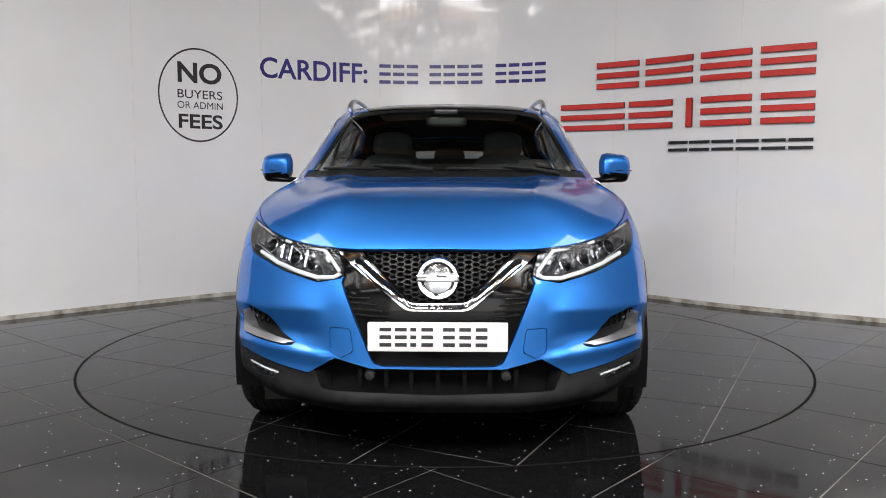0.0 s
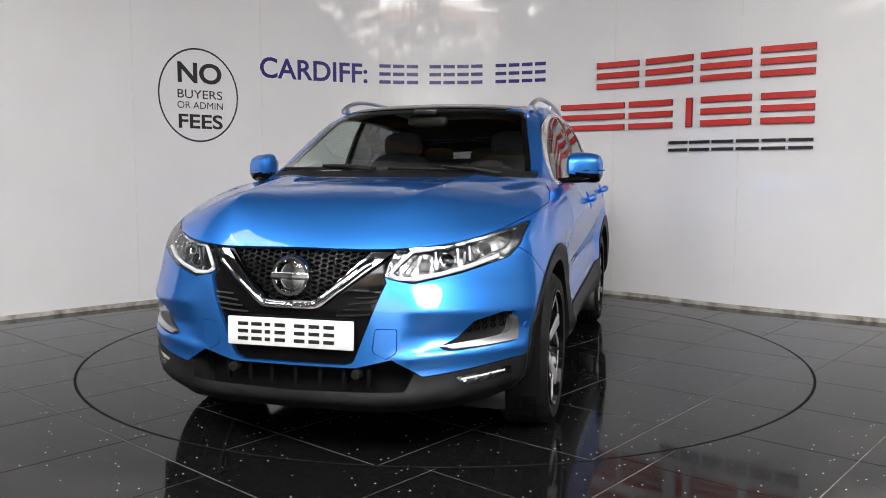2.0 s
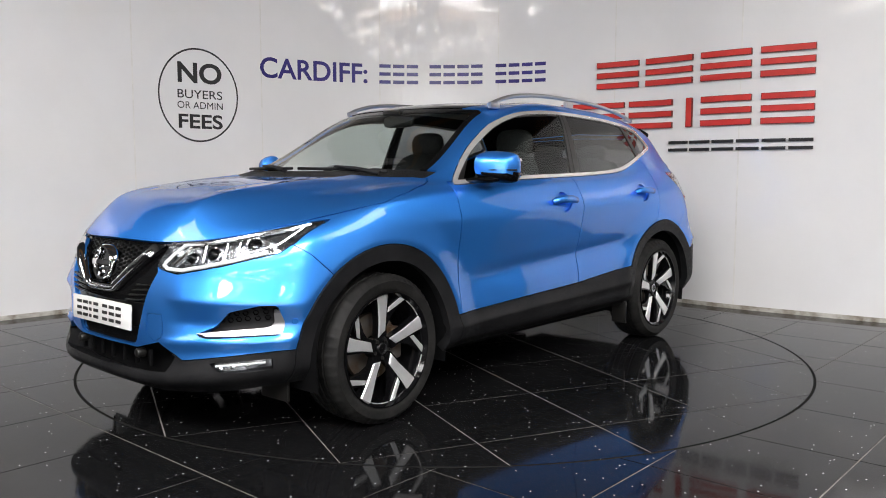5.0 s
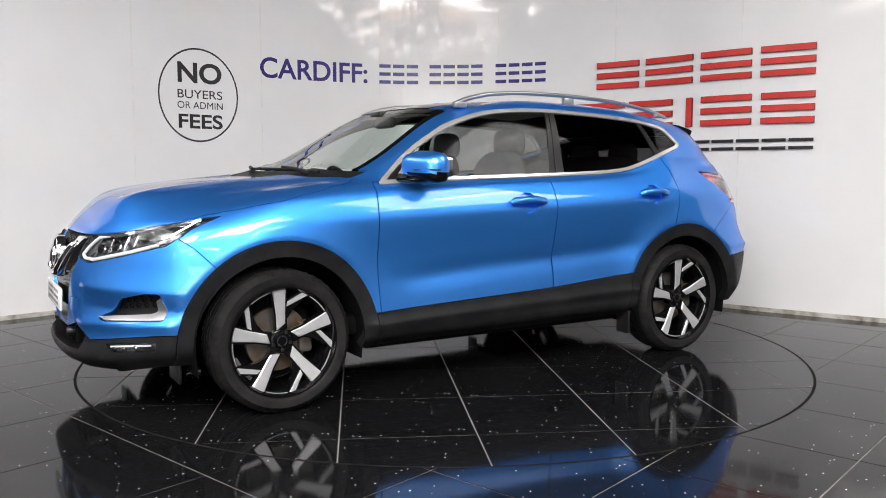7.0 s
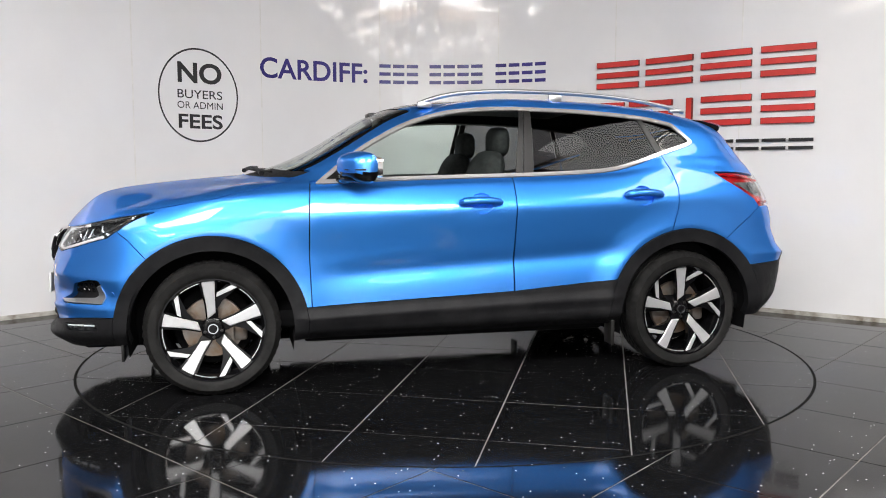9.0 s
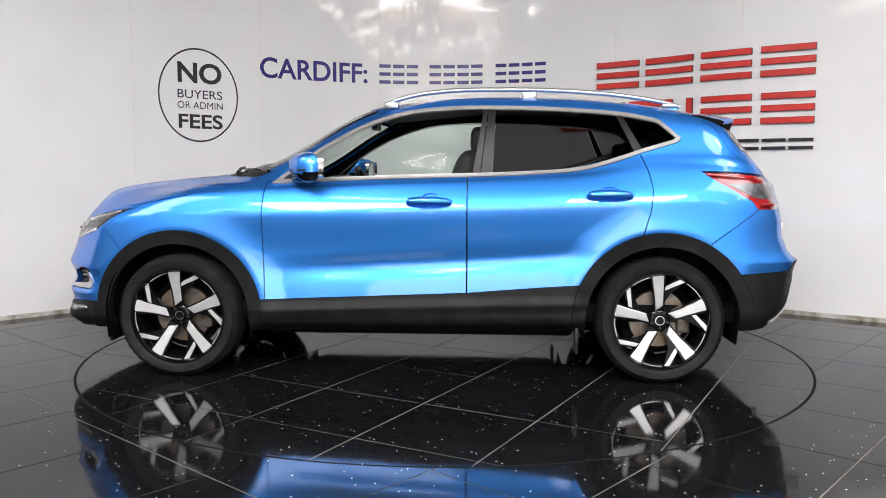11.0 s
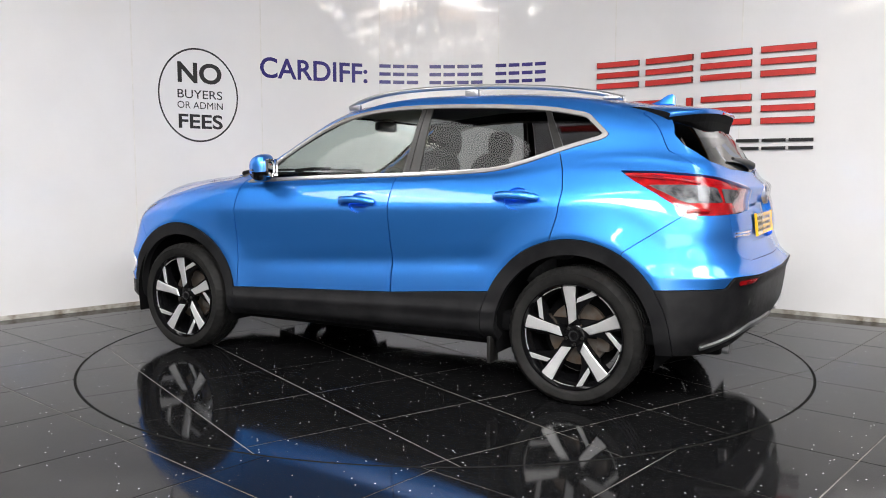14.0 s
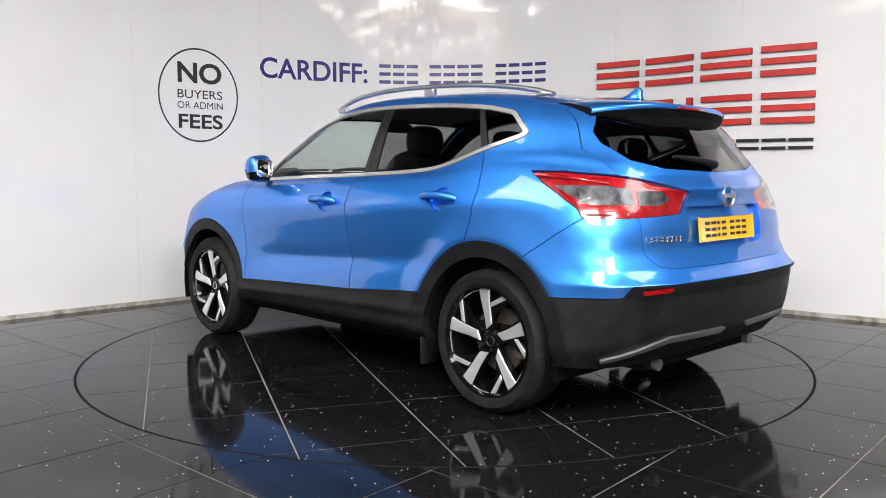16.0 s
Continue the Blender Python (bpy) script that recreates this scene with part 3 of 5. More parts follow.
# ---- car skin ----
# half-body feature loops from the nose's centre round the left side to the tail's centre
LOOPS = {
    "sill_bottom": [(0, -2.13, .225), (.30, -2.12, .225), (.52, -2.05, .235), (.67, -1.95, .25), (.775, -1.75, .27), (.87, -1.32, .24), (.86, -.82, .275), (.855, -.3, .275),
                    (.855, .28, .28), (.86, .85, .285), (.89, 1.32, .28), (.88, 1.70, .30), (.76, 1.90, .30), (.5, 1.99, .31), (0, 2.02, .32)],
    "lip": [(0, -2.212, .285), (.30, -2.197, .285), (.52, -2.13, .295), (.70, -1.995, .315), (.83, -1.76, .34), (.89, -1.32, .35), (.905, -.82, .33), (.90, -.3, .33),
            (.90, .28, .335), (.905, .85, .35), (.92, 1.32, .38), (.91, 1.73, .40), (.82, 1.96, .42), (.52, 2.09, .44), (0, 2.12, .44)],
    "clad_top": [(0, -2.185, .38), (.30, -2.17, .38), (.52, -2.105, .38), (.715, -1.975, .40), (.843, -1.745, .43), (.898, -1.32, .47), (.898, -.82, .44), (.895, -.3, .46),
                 (.895, .28, .485), (.902, .85, .53), (.918, 1.32, .57), (.91, 1.73, .60), (.84, 1.97, .61), (.54, 2.11, .62), (0, 2.14, .62)],
    "hollow": [(0, -2.20, .60), (.30, -2.175, .60), (.52, -2.10, .59), (.71, -1.963, .59), (.856, -1.74, .62), (.896, -1.32, .68), (.885, -.82, .63), (.882, -.3, .635),
               (.884, .28, .65), (.892, .85, .69), (.91, 1.32, .74), (.90, 1.73, .74), (.83, 1.96, .71), (.55, 2.08, .70), (0, 2.11, .70)],
    "shoulder": [(0, -2.17, .755), (.30, -2.14, .755), (.52, -2.06, .755), (.70, -1.915, .78), (.842, -1.70, .84), (.89, -1.32, .88), (.905, -.82, .90), (.91, -.3, .92),
                 (.912, .28, .94), (.915, .85, .965), (.905, 1.32, .975), (.868, 1.72, .96), (.78, 1.93, .94), (.53, 2.03, .94), (0, 2.06, .95)],
    "hood_edge": [(0, -2.13, .845), (.30, -2.10, .84), (.50, -2.02, .852), (.68, -1.86, .89), (.79, -1.63, .945), (.862, -1.27, 1.0), (.872, -.82, 1.035), (.866, -.3, 1.065),
                  (.858, .28, 1.085), (.855, .85, 1.11), (.842, 1.30, 1.14), (.805, 1.66, 1.13), (.73, 1.87, 1.10), (.5, 1.98, 1.08), (0, 2.03, 1.08)],
    "hood_crown": [(0, -1.93, 1.02), (.30, -1.91, 1.02), (.47, -1.84, 1.015), (.61, -1.68, 1.01), (.70, -1.46, 1.03), (.78, -1.10, 1.075), (.842, -.80, 1.065), (.848, -.3, 1.08),
                   (.84, .28, 1.10), (.832, .85, 1.13), (.812, 1.30, 1.19), (.775, 1.64, 1.18), (.70, 1.85, 1.15), (.48, 1.95, 1.14), (0, 1.99, 1.14)],
    "hood_mid": [(0, -1.55, 1.092), (.27, -1.54, 1.090), (.44, -1.47, 1.082), (.57, -1.33, 1.082), (.66, -1.17, 1.085), (.745, -.97, 1.095), (.83, -.78, 1.08), (.838, -.3, 1.09),
                 (.83, .28, 1.11), (.82, .85, 1.145), (.797, 1.30, 1.215), (.76, 1.63, 1.21), (.68, 1.84, 1.18), (.465, 1.93, 1.17), (0, 1.97, 1.17)],
    "glass_base": [(0, -1.19, 1.118), (.27, -1.175, 1.118), (.47, -1.12, 1.118), (.60, -1.05, 1.118), (.675, -.97, 1.118), (.745, -.87, 1.115), (.805, -.74, 1.10), (.825, -.3, 1.10),
                   (.82, .28, 1.122), (.808, .85, 1.16), (.782, 1.30, 1.24), (.742, 1.61, 1.24), (.66, 1.82, 1.21), (.455, 1.91, 1.20), (0, 1.95, 1.20)],
    "roof_edge": [(0, -.30, 1.525), (.27, -.295, 1.520), (.43, -.27, 1.512), (.53, -.235, 1.502), (.57, -.19, 1.495), (.60, -.13, 1.495), (.622, -.06, 1.508), (.638, .08, 1.528),
                  (.645, .32, 1.538), (.648, .85, 1.525), (.638, 1.25, 1.492), (.62, 1.48, 1.455), (.57, 1.63, 1.44), (.42, 1.70, 1.445), (0, 1.73, 1.455)],
    "roof_turn": [(0, -.10, 1.556), (.20, -.09, 1.554), (.32, -.06, 1.552), (.40, -.02, 1.549), (.45, .03, 1.547), (.48, .08, 1.548), (.51, .14, 1.552), (.53, .24, 1.562),
                  (.535, .40, 1.567), (.535, .85, 1.556), (.52, 1.20, 1.530), (.49, 1.40, 1.503), (.43, 1.52, 1.487), (.30, 1.58, 1.485), (0, 1.60, 1.49)],
    "roof_top": [(0, .16, 1.578), (.06, .17, 1.578), (.10, .20, 1.578), (.14, .24, 1.578), (.16, .28, 1.579), (.18, .33, 1.579), (.20, .40, 1.580), (.20, .5, 1.581),
                 (.20, .62, 1.580), (.20, .85, 1.574), (.19, 1.08, 1.560), (.18, 1.20, 1.548), (.14, 1.28, 1.538), (.08, 1.32, 1.533), (0, 1.34, 1.531)],
}


def smooth_rows(a, times):
    """Evens a grid of points along both ways, keeping the middle line in its plane."""
    for _ in range(times):
        p = np.concatenate([a[:, 1:2] * [-1, 1, 1], a, a[:, -2:-1] * [-1, 1, 1]], 1)
        a = 0.25 * p[:, :-2] + 0.5 * p[:, 1:-1] + 0.25 * p[:, 2:]
        b = a.copy()
        b[1:-1] = 0.25 * a[:-2] + 0.5 * a[1:-1] + 0.25 * a[2:]
        a = b
    return a


def soft_step(a, b, x):
    t = np.clip((x - a) / (b - a), 0, 1)
    return t * t * (3 - 2 * t)


def ridge(d, above, below):
    """A rounded ridge along d = 0 that falls away over the given widths."""
    d = np.where(d > 0, d / above, -d / below)
    d = np.sqrt(d * d + 0.002) - 0.0447
    return np.clip(1 - d, 0, 1) ** 1.5


def press_creases(g):
    """Pressed lines and hollows of the sheet metal, moved across the body."""
    x, y, z = g[..., 0].copy(), g[..., 1], g[..., 2]
    side = soft_step(0.60, 0.80, x) * (z < 1.12)
    # shoulder line through the door handles
    line = 0.912 + 0.030 * (y + 0.8)
    k = ridge(z - line, 0.13, 0.20) * soft_step(-1.35, -0.75, y) * (1 - soft_step(1.15, 1.6, y))
    g[..., 0] += 0.013 * k * side
    # hollow of the lower doors, with a firm lower lip rising to the back
    low = 0.535 + 0.06 * np.clip(y + 0.8, 0, 2)
    k = np.exp(-((z - low - 0.06) / 0.055) ** 2) * soft_step(-0.95, -0.4, y) * (1 - soft_step(0.75, 1.05, y))
    g[..., 0] -= 0.014 * k * side
    # sill ledge, tucked in below
    k = soft_step(-0.95, -0.80, y) * (1 - soft_step(0.85, 0.98, y)) * side
    g[..., 0] += 0.016 * ridge(z - 0.385 - 0.03 * np.clip(y + 0.8, 0, 2), 0.05, 0.05) * k
    g[..., 0] -= 0.030 * (1 - soft_step(0.27, 0.37, z)) * k
    # wheel arch shoulders
    for wy, a in ((-1.3225, 0.016), (1.3225, 0.018)):
        r = np.hypot(y - wy, z - 0.338)
        g[..., 0] += a * ridge(r - 0.50, 0.14, 0.12) * side
    # nose: cheek crease above the vents, pressed side of the vents
    nose = soft_step(1.6, 1.8, -y)
    cheek = 0.605 + 0.05 * (0.75 - x)
    g[..., 1] -= 0.020 * ridge(z - cheek, 0.10, 0.05) * nose * soft_step(0.40, 0.52, x)
    g[..., 1] += 0.022 * np.exp(-((z - 0.52) / 0.035) ** 2) * nose * soft_step(0.40, 0.55, x)
    lowlip = 0.455 - 0.06 * np.clip(0.62 - x, 0, 0.3)
    g[..., 1] -= 0.018 * ridge(z - lowlip, 0.03, 0.05) * nose * soft_step(0.36, 0.48, x)
    # bonnet ridges
    edge = 0.36 + 0.12 * np.clip((y + 2.05) / 0.9, 0, 1)
    g[..., 2] += 0.013 * ridge(x - edge, 0.17, 0.12) * soft_step(0.93, 1.03, z) * (y < -0.9)
    # tail: shelf over the lower bumper, tailgate brow
    tail = soft_step(1.55, 1.85, y)
    g[..., 1] += 0.030 * ridge(z - 0.665, 0.06, 0.06) * tail
    g[..., 1] += 0.028 * ridge(z - 1.065, 0.06, 0.07) * tail * (1 - soft_step(0.45, 0.7, x))
    g[..., 1] -= 0.016 * np.exp(-((z - 0.80) / 0.06) ** 2) * tail
    return g


class Skin:
    """Half a body surface that is carved into panels."""

    def __init__(self, loops, per_col=20, per_loop=18):
        net = np.array(list(loops.values()), float)
        k, c, _ = net.shape
        us = np.concatenate([[0], np.cumsum(np.linalg.norm(np.diff(net[1:6], axis=1), axis=2).mean(0))])
        ui = np.interp(np.linspace(0, c - 1, (c - 1) * per_col + 1), np.arange(c), us)
        rows = np.stack([np.stack([pchip(us, net[r, :, d], ui) for d in range(3)], -1) for r in range(k)])
        vs = np.concatenate([[0], np.cumsum(np.linalg.norm(np.diff(rows, axis=0), axis=2).mean(1))])
        vi = np.interp(np.linspace(0, k - 1, (k - 1) * per_loop + 1), np.arange(k), vs)
        g = np.empty((len(vi), len(ui), 3))
        for j in range(len(ui)):
            for d in range(3):
                g[:, j, d] = pchip(vs, rows[:, j, d], vi)
        g = smooth_rows(g, 9)
        g[:, 0, 0] = g[:, -1, 0] = 0
        g = press_creases(g)
        nv, nu = g.shape[:2]
        p = np.concatenate([g[:, 1:2] * [-1, 1, 1], g, g[:, -2:-1] * [-1, 1, 1]], 1)
        du = p[:, 2:] - p[:, :-2]
        dv = np.gradient(g, axis=0)
        n = np.cross(du, dv)
        n /= np.linalg.norm(n, axis=2, keepdims=True) + 1e-12
        uu, vv = np.meshgrid(np.arange(nu) / per_col, np.arange(nv) / per_loop)
        # the roof's middle is closed by mirror-free fill: last row runs to the centre line
        self.V = list(map(tuple, np.concatenate([g, n, uu[..., None], vv[..., None]], 2).reshape(-1, 8)))
        self.F = [(i * nu + j, i * nu + j + 1, (i + 1) * nu + j + 1, (i + 1) * nu + j) for i in range(nv - 1) for j in range(nu - 1)]
        # roof cap between the last row and the centre line
        last = [(nv - 1) * nu + j for j in range(nu)]
        base = len(self.V)
        for j in range(nu):
            q = np.array(self.V[last[j]])
            q[0], q[3], q[7] = 0, 0, q[7] + 0.99
            q[2] += 0.004 * min(1.0, self.V[last[j]][0] / 0.2)
            self.V.append(tuple(q))
        self.F += [(last[j], last[j + 1], base + j + 1, base + j) for j in range(nu - 1)]
        self.tag = ["body"] * len(self.F)
        mid = np.array(self.V[(nv // 3) * nu + nu // 2])
        if mid[3] < 0:
            self.V = [(*v[:3], -v[3], -v[4], -v[5], *v[6:]) for v in self.V]
        self.flip = mid[3] < 0

    def carve(self, name, source, poly, view, where=None, grow=0.0, gap=0.004):
        """Cuts the panel name out of the source panels along an outline; gap is left open around it."""
        a, b = {"side": (1, 2), "front": (0, 2), "top": (0, 1), "grid": (6, 7)}[view]
        arr = np.array(self.V)
        sd = (poly(arr[:, a], arr[:, b]) if callable(poly) else outline_distance(poly, arr[:, a], arr[:, b])) - grow
        for level, inner in ((gap / 2, "~gap"), (-gap / 2, name)) if gap else ((0.0, name),):
            src = source if inner == "~gap" or not gap else ("~gap",)
            sd = self._split(sd, level, inner, src, where)
        self._drop("~gap")

    def _split(self, sd, level, inner, source, where):
        d = list(sd - level)
        newF, newT, cache = [], [], {}
        V = self.V
        for f, t in zip(self.F, self.tag):
            if t not in source:
                newF.append(f), newT.append(t)
                continue
            if where is not None and t != "~gap":
                cx = sum(V[i][0] for i in f) / len(f)
                cy = sum(V[i][1] for i in f) / len(f)
                cz = sum(V[i][2] for i in f) / len(f)
                if not where(cx, cy, cz):
                    newF.append(f), newT.append(t)
                    continue
            s = [d[i] < 0 for i in f]
            if all(s):
                newF.append(f), newT.append(inner)
            elif not any(s):
                newF.append(f), newT.append(t)
            else:
                ins, out = [], []
                for k in range(len(f)):
                    i, j = f[k], f[(k + 1) % len(f)]
                    (ins if d[i] < 0 else out).append(i)
                    if (d[i] < 0) != (d[j] < 0):
                        key = (min(i, j), max(i, j))
                        if key not in cache:
                            p, q = key
                            w = d[p] / (d[p] - d[q])
                            V.append(tuple(x + (y - x) * w for x, y in zip(V[p], V[q])))
                            d.append(0.0)
                            cache[key] = len(V) - 1
                        ins.append(cache[key]), out.append(cache[key])
                if len(ins) > 2:
                    newF.append(tuple(ins)), newT.append(inner)
                if len(out) > 2:
                    newF.append(tuple(out)), newT.append(t)
        self.F, self.tag = newF, newT
        return np.array(d) + level

    def _drop(self, name):
        keep = [k for k, t in enumerate(self.tag) if t != name]
        self.F, self.tag = [self.F[k] for k in keep], [self.tag[k] for k in keep]

    def rename(self, old, name, where):
        for k, (f, t) in enumerate(zip(self.F, self.tag)):
            if t == old and where(*(sum(self.V[i][q] for i in f) / len(f) for q in range(3))):
                self.tag[k] = name

    def emit(self, tags, name, material, parent, side="both", lift=0.0, depth=0.018, label="", even=0.0, face=True):
        """One mesh of the named panels: left, right or both halves, lifted along the normal, with a turned-in edge."""
        faces = [f for f, t in zip(self.F, self.tag) if t in tags]
        used = sorted({i for f in faces for i in f})
        at = {i: k for k, i in enumerate(used)}
        arr = np.array([self.V[i] for i in used])
        if not len(arr):
            return None
        pos, nor = arr[:, :3] + arr[:, 3:6] * lift, arr[:, 3:6]
        if even:
            # panes bend less than the metal round them
            nor = nor * (1 - even) + nor.mean(0) * even
            nor = nor / np.linalg.norm(nor, axis=1, keepdims=True)
        local = [tuple(at[i] for i in f) for f in faces]
        count = {}
        for f in local:
            for a, b in zip(f, f[1:] + f[:1]):
                count[(a, b)] = count.get((a, b), 0) + 1
        rim = [(a, b) for a, b in count if (b, a) not in count]
        V, N, F = [], [], []
        for sx in ((1, -1) if side == "both" else (1,) if side == "left" else (-1,)):
            m = np.array([sx, 1, 1])
            base = len(V)
            V += list(pos * m)
            N += list(nor * m)
            turn = (sx < 0) != self.flip
            F += [tuple(base + i for i in (f[::-1] if turn else f)) for f in local] if face else []
            if depth:
                for a, b in rim:
                    if side == "both" and pos[a][0] < 1e-3 and pos[b][0] < 1e-3:
                        continue
                    k = len(V)
                    pa, pb = pos[a] * m, pos[b] * m
                    na, nb = nor[a] * m, nor[b] * m
                    e = np.cross(pb - pa, na)
                    e = e / (np.linalg.norm(e) + 1e-12) * (sx if not self.flip else -sx)
                    V += [pa, pb, pb - nb * depth, pa - na * depth]
                    N += [e, e, e, e]
                    F.append((k, k + 3, k + 2, k + 1) if not turn else (k, k + 1, k + 2, k + 3))
        ob = mesh_object(name, V, F, material, parent, True, N)
        return tagged(ob, label)


def outline_distance(poly, x, y):
    """Signed distance to an outline, negative inside."""
    p = np.asarray(poly, float)
    best, inside = np.full(x.shape, 1e9), np.zeros(x.shape, bool)
    for (ax, ay), (bx, by) in zip(p, np.roll(p, -1, 0)):
        ex, ey = bx - ax, by - ay
        t = np.clip(((x - ax) * ex + (y - ay) * ey) / (ex * ex + ey * ey + 1e-12), 0, 1)
        best = np.minimum(best, np.hypot(x - ax - t * ex, y - ay - t * ey))
        cross = ((ay > y) != (by > y)) & (x < (bx - ax) * (y - ay) / (by - ay + 1e-12) + ax)
        inside ^= cross
    return np.where(inside, -best, best)


def circle(cx, cy, r):
    return lambda x, y: np.hypot(x - cx, y - cy) - r


def curve2(pts, n=6):
    return [tuple(p) for p in catmull(pts, n)]


WHEELS = (-1.3225, 1.3225)
HUB_Z = 0.338


def carve_car():
    s = Skin(LOOPS)
    out = lambda x, y, z: x > 0.6
    front = lambda x, y, z: y < -1.5
    tail = lambda x, y, z: y > 1.5
    for wy in WHEELS:
        s.carve("~hole", ("body",), circle(wy, HUB_Z, 0.408), "side", out, gap=0)
    s._drop("~hole")
    for wy in WHEELS:
        s.carve("arch", ("body",), circle(wy, HUB_Z, 0.482), "side", out, gap=0.003)
    # window band
    band = curve2([(-.80, 1.078), (-.60, 1.235), (-.45, 1.33), (-.28, 1.415), (-.08, 1.475), (.12, 1.50), (.35, 1.508), (.75, 1.498), (1.10, 1.472), (1.30, 1.437)], 5)
    band += curve2([(1.33, 1.425), (1.43, 1.335), (1.435, 1.315), (1.405, 1.297)], 3)
    band += curve2([(1.22, 1.243), (1.02, 1.178), (.82, 1.138), (.40, 1.116), (0, 1.105), (-.4, 1.092), (-.76, 1.076)], 4)
    up = lambda x, y, z: x > 0.45 and z > 1.0 and y < 1.6
    s.carve("trim", ("body",), band, "side", up, gap=0.003)
    s.carve("pillar", ("trim",), band, "side", up, grow=-0.021, gap=0)
    s.carve("front_side_glass", ("pillar",), [(-.70, 1.09), (-.54, 1.262), (-.38, 1.358), (-.22, 1.425), (-.04, 1.473), (.12, 1.492), (.36, 1.505), (.362, 1.47), (.285, 1.0), (-.60, 1.0)], "side", up, gap=0.003)
    s.carve("rear_side_glass", ("pillar",), [(.435, 1.52), (1.06, 1.52), (1.095, 1.445), (1.19, 1.225), (1.10, 1.0), (.40, 1.0), (.415, 1.13)], "side", up, gap=0.003)
    s.carve("quarter_glass", ("pillar",), [(1.10, 1.52), (1.6, 1.52), (1.6, 1.0), (1.32, 1.0), (1.238, 1.235), (1.13, 1.44)], "side", up, gap=0.003)
    s.carve("pillar_rear", ("pillar",), [(.335, 1.0), (.395, 1.52), (.75, 1.52), (.75, 1.0)], "side", up, gap=0.005)
    # bonnet, scuttle, screen and roof glass
    s.carve("hood", ("body",), [(-1, 5.02), (4.3, 5.02), (4.9, 5.1), (5.2, 5.5), (5.32, 6.2), (5.25, 7.0), (5.0, 7.72), (4.4, 7.86), (-1, 7.86)], "grid", lambda x, y, z: z > 0.8 and y < -.7, gap=0.034)
    s.carve("scuttle", ("body",), [(-1, 7.8), (4.85, 7.8), (4.85, 8.1), (-1, 8.1)], "grid", lambda x, y, z: z > 0.8 and y < -.7, gap=0.02)
    ws = [(-.1, 1.12), (.60, 1.12), (.70, 1.135), (.69, 1.17), (.572, 1.478), (.545, 1.492), (.43, 1.50), (.27, 1.508), (-.1, 1.512)]
    fore = lambda x, y, z: z > 1.05 and y < -.1 and x < .74
    s.carve("screen_edge", ("body",), ws, "front", fore, gap=0.003)
    s.carve("windscreen", ("screen_edge",), ws, "front", fore, grow=-0.022, gap=0)
    s.carve("roof_glass", ("body",), [(-.1, -.5), (.40, -.5), (.49, -.17), (.495, -.12), (.49, .1), (.49, .95), (.46, 1.0), (-.1, 1.01)], "top", lambda x, y, z: z > 1.495, gap=0.005)
    # nose
    s.carve("headlight", ("body",), [(.385, .850), (.352, .752), (.37, .738), (.46, .720), (.62, .755), (.775, .808), (.803, .85), (.818, .938), (.72, .905), (.55, .864)], "front", front, gap=0.004)
    face = [(-.1, .846), (.385, .846), (.352, .752), (.365, .725), (.30, .56), (.245, .425), (.215, .412), (-.1, .412)]
    s.carve("nose_panel", ("body",), face, "front", front, gap=0.003)
    v_out = [(-.1, .624), (.10, .624), (.125, .632), (.372, .824), (.376, .832), (.296, .832), (.285, .82), (.115, .664), (.095, .655), (-.1, .655)]
    s.carve("chrome_v", ("nose_panel",), v_out, "front", front, gap=0.003)
    s.carve("grille_back", ("nose_panel",), [(-.1, .85), (.30, .85), (.10, .645), (-.1, .645)], "front", front, gap=0)
    s.carve("lower_front", ("body",), [(-.1, .400), (.25, .400), (.39, .436), (.50, .370), (.60, .384), (.72, .402), (.80, .412), (1.1, .425), (1.1, .1), (-.1, .1)], "front", lambda x, y, z: y < -1.6, gap=0.004)
    s.carve("intake", ("lower_front",), [(-.1, .41), (.26, .41), (.385, .44), (.47, .385), (.44, .318), (-.1, .308)], "front", front, gap=0)
    s.carve("sill", ("body",), [(-1.1, .435), (-.82, .443), (.27, .487), (.98, .545), (.98, .1), (-1.1, .1)], "side", out, gap=0.004)
    s.carve("rear_lower", ("body",), [(1.5, .592), (1.73, .603), (2.015, .615), (2.05, .664), (2.10, .664), (2.4, .640), (2.4, .1), (1.5, .1)], "side", tail, gap=0.004)
    # doors
    s.carve("front_door", ("body",), [(-.824, .40), (-.834, .70), (-.834, .95), (-.822, 1.09), (.281, 1.15), (.277, .40)], "side", out, gap=0.0055)
    s.carve("rear_door", ("body",), [(.281, .40), (.281, 1.16), (.8, 1.2), (1.195, 1.27), (1.245, 1.15), (1.265, 1.05), (1.25, .93), (1.21, .80), (1.0, .6), (.95, .40)], "side", out, gap=0.0055)
    for door, cy, cz in (("front", .085, .972), ("rear", 1.035, 1.008)):
        s.carve(door + "_cup", (door + "_door",), lambda y, z, a=cy, b=cz: np.hypot(y - a, (z - b) * 1.15) - .066, "side", out, gap=0)
    # tail
    s.carve("tail_lamp", ("body",), [(1.53, 1.146), (1.7, 1.144), (1.9, 1.126), (2.2, 1.12), (2.2, .945), (1.83, .943), (1.80, .985), (1.70, 1.045), (1.60, 1.10)], "side", lambda x, y, z: x > .70 and y > 1.4, gap=0.004)
    s.carve("tail_lamp", ("body",), [(.31, 1.045), (.33, 1.02), (.385, .957), (.60, .947), (.9, .943), (.9, 1.135), (.72, 1.13), (.6, 1.115), (.45, 1.082), (.33, 1.056)], "front", lambda x, y, z: x <= .70 and y > 1.6, gap=0.004)
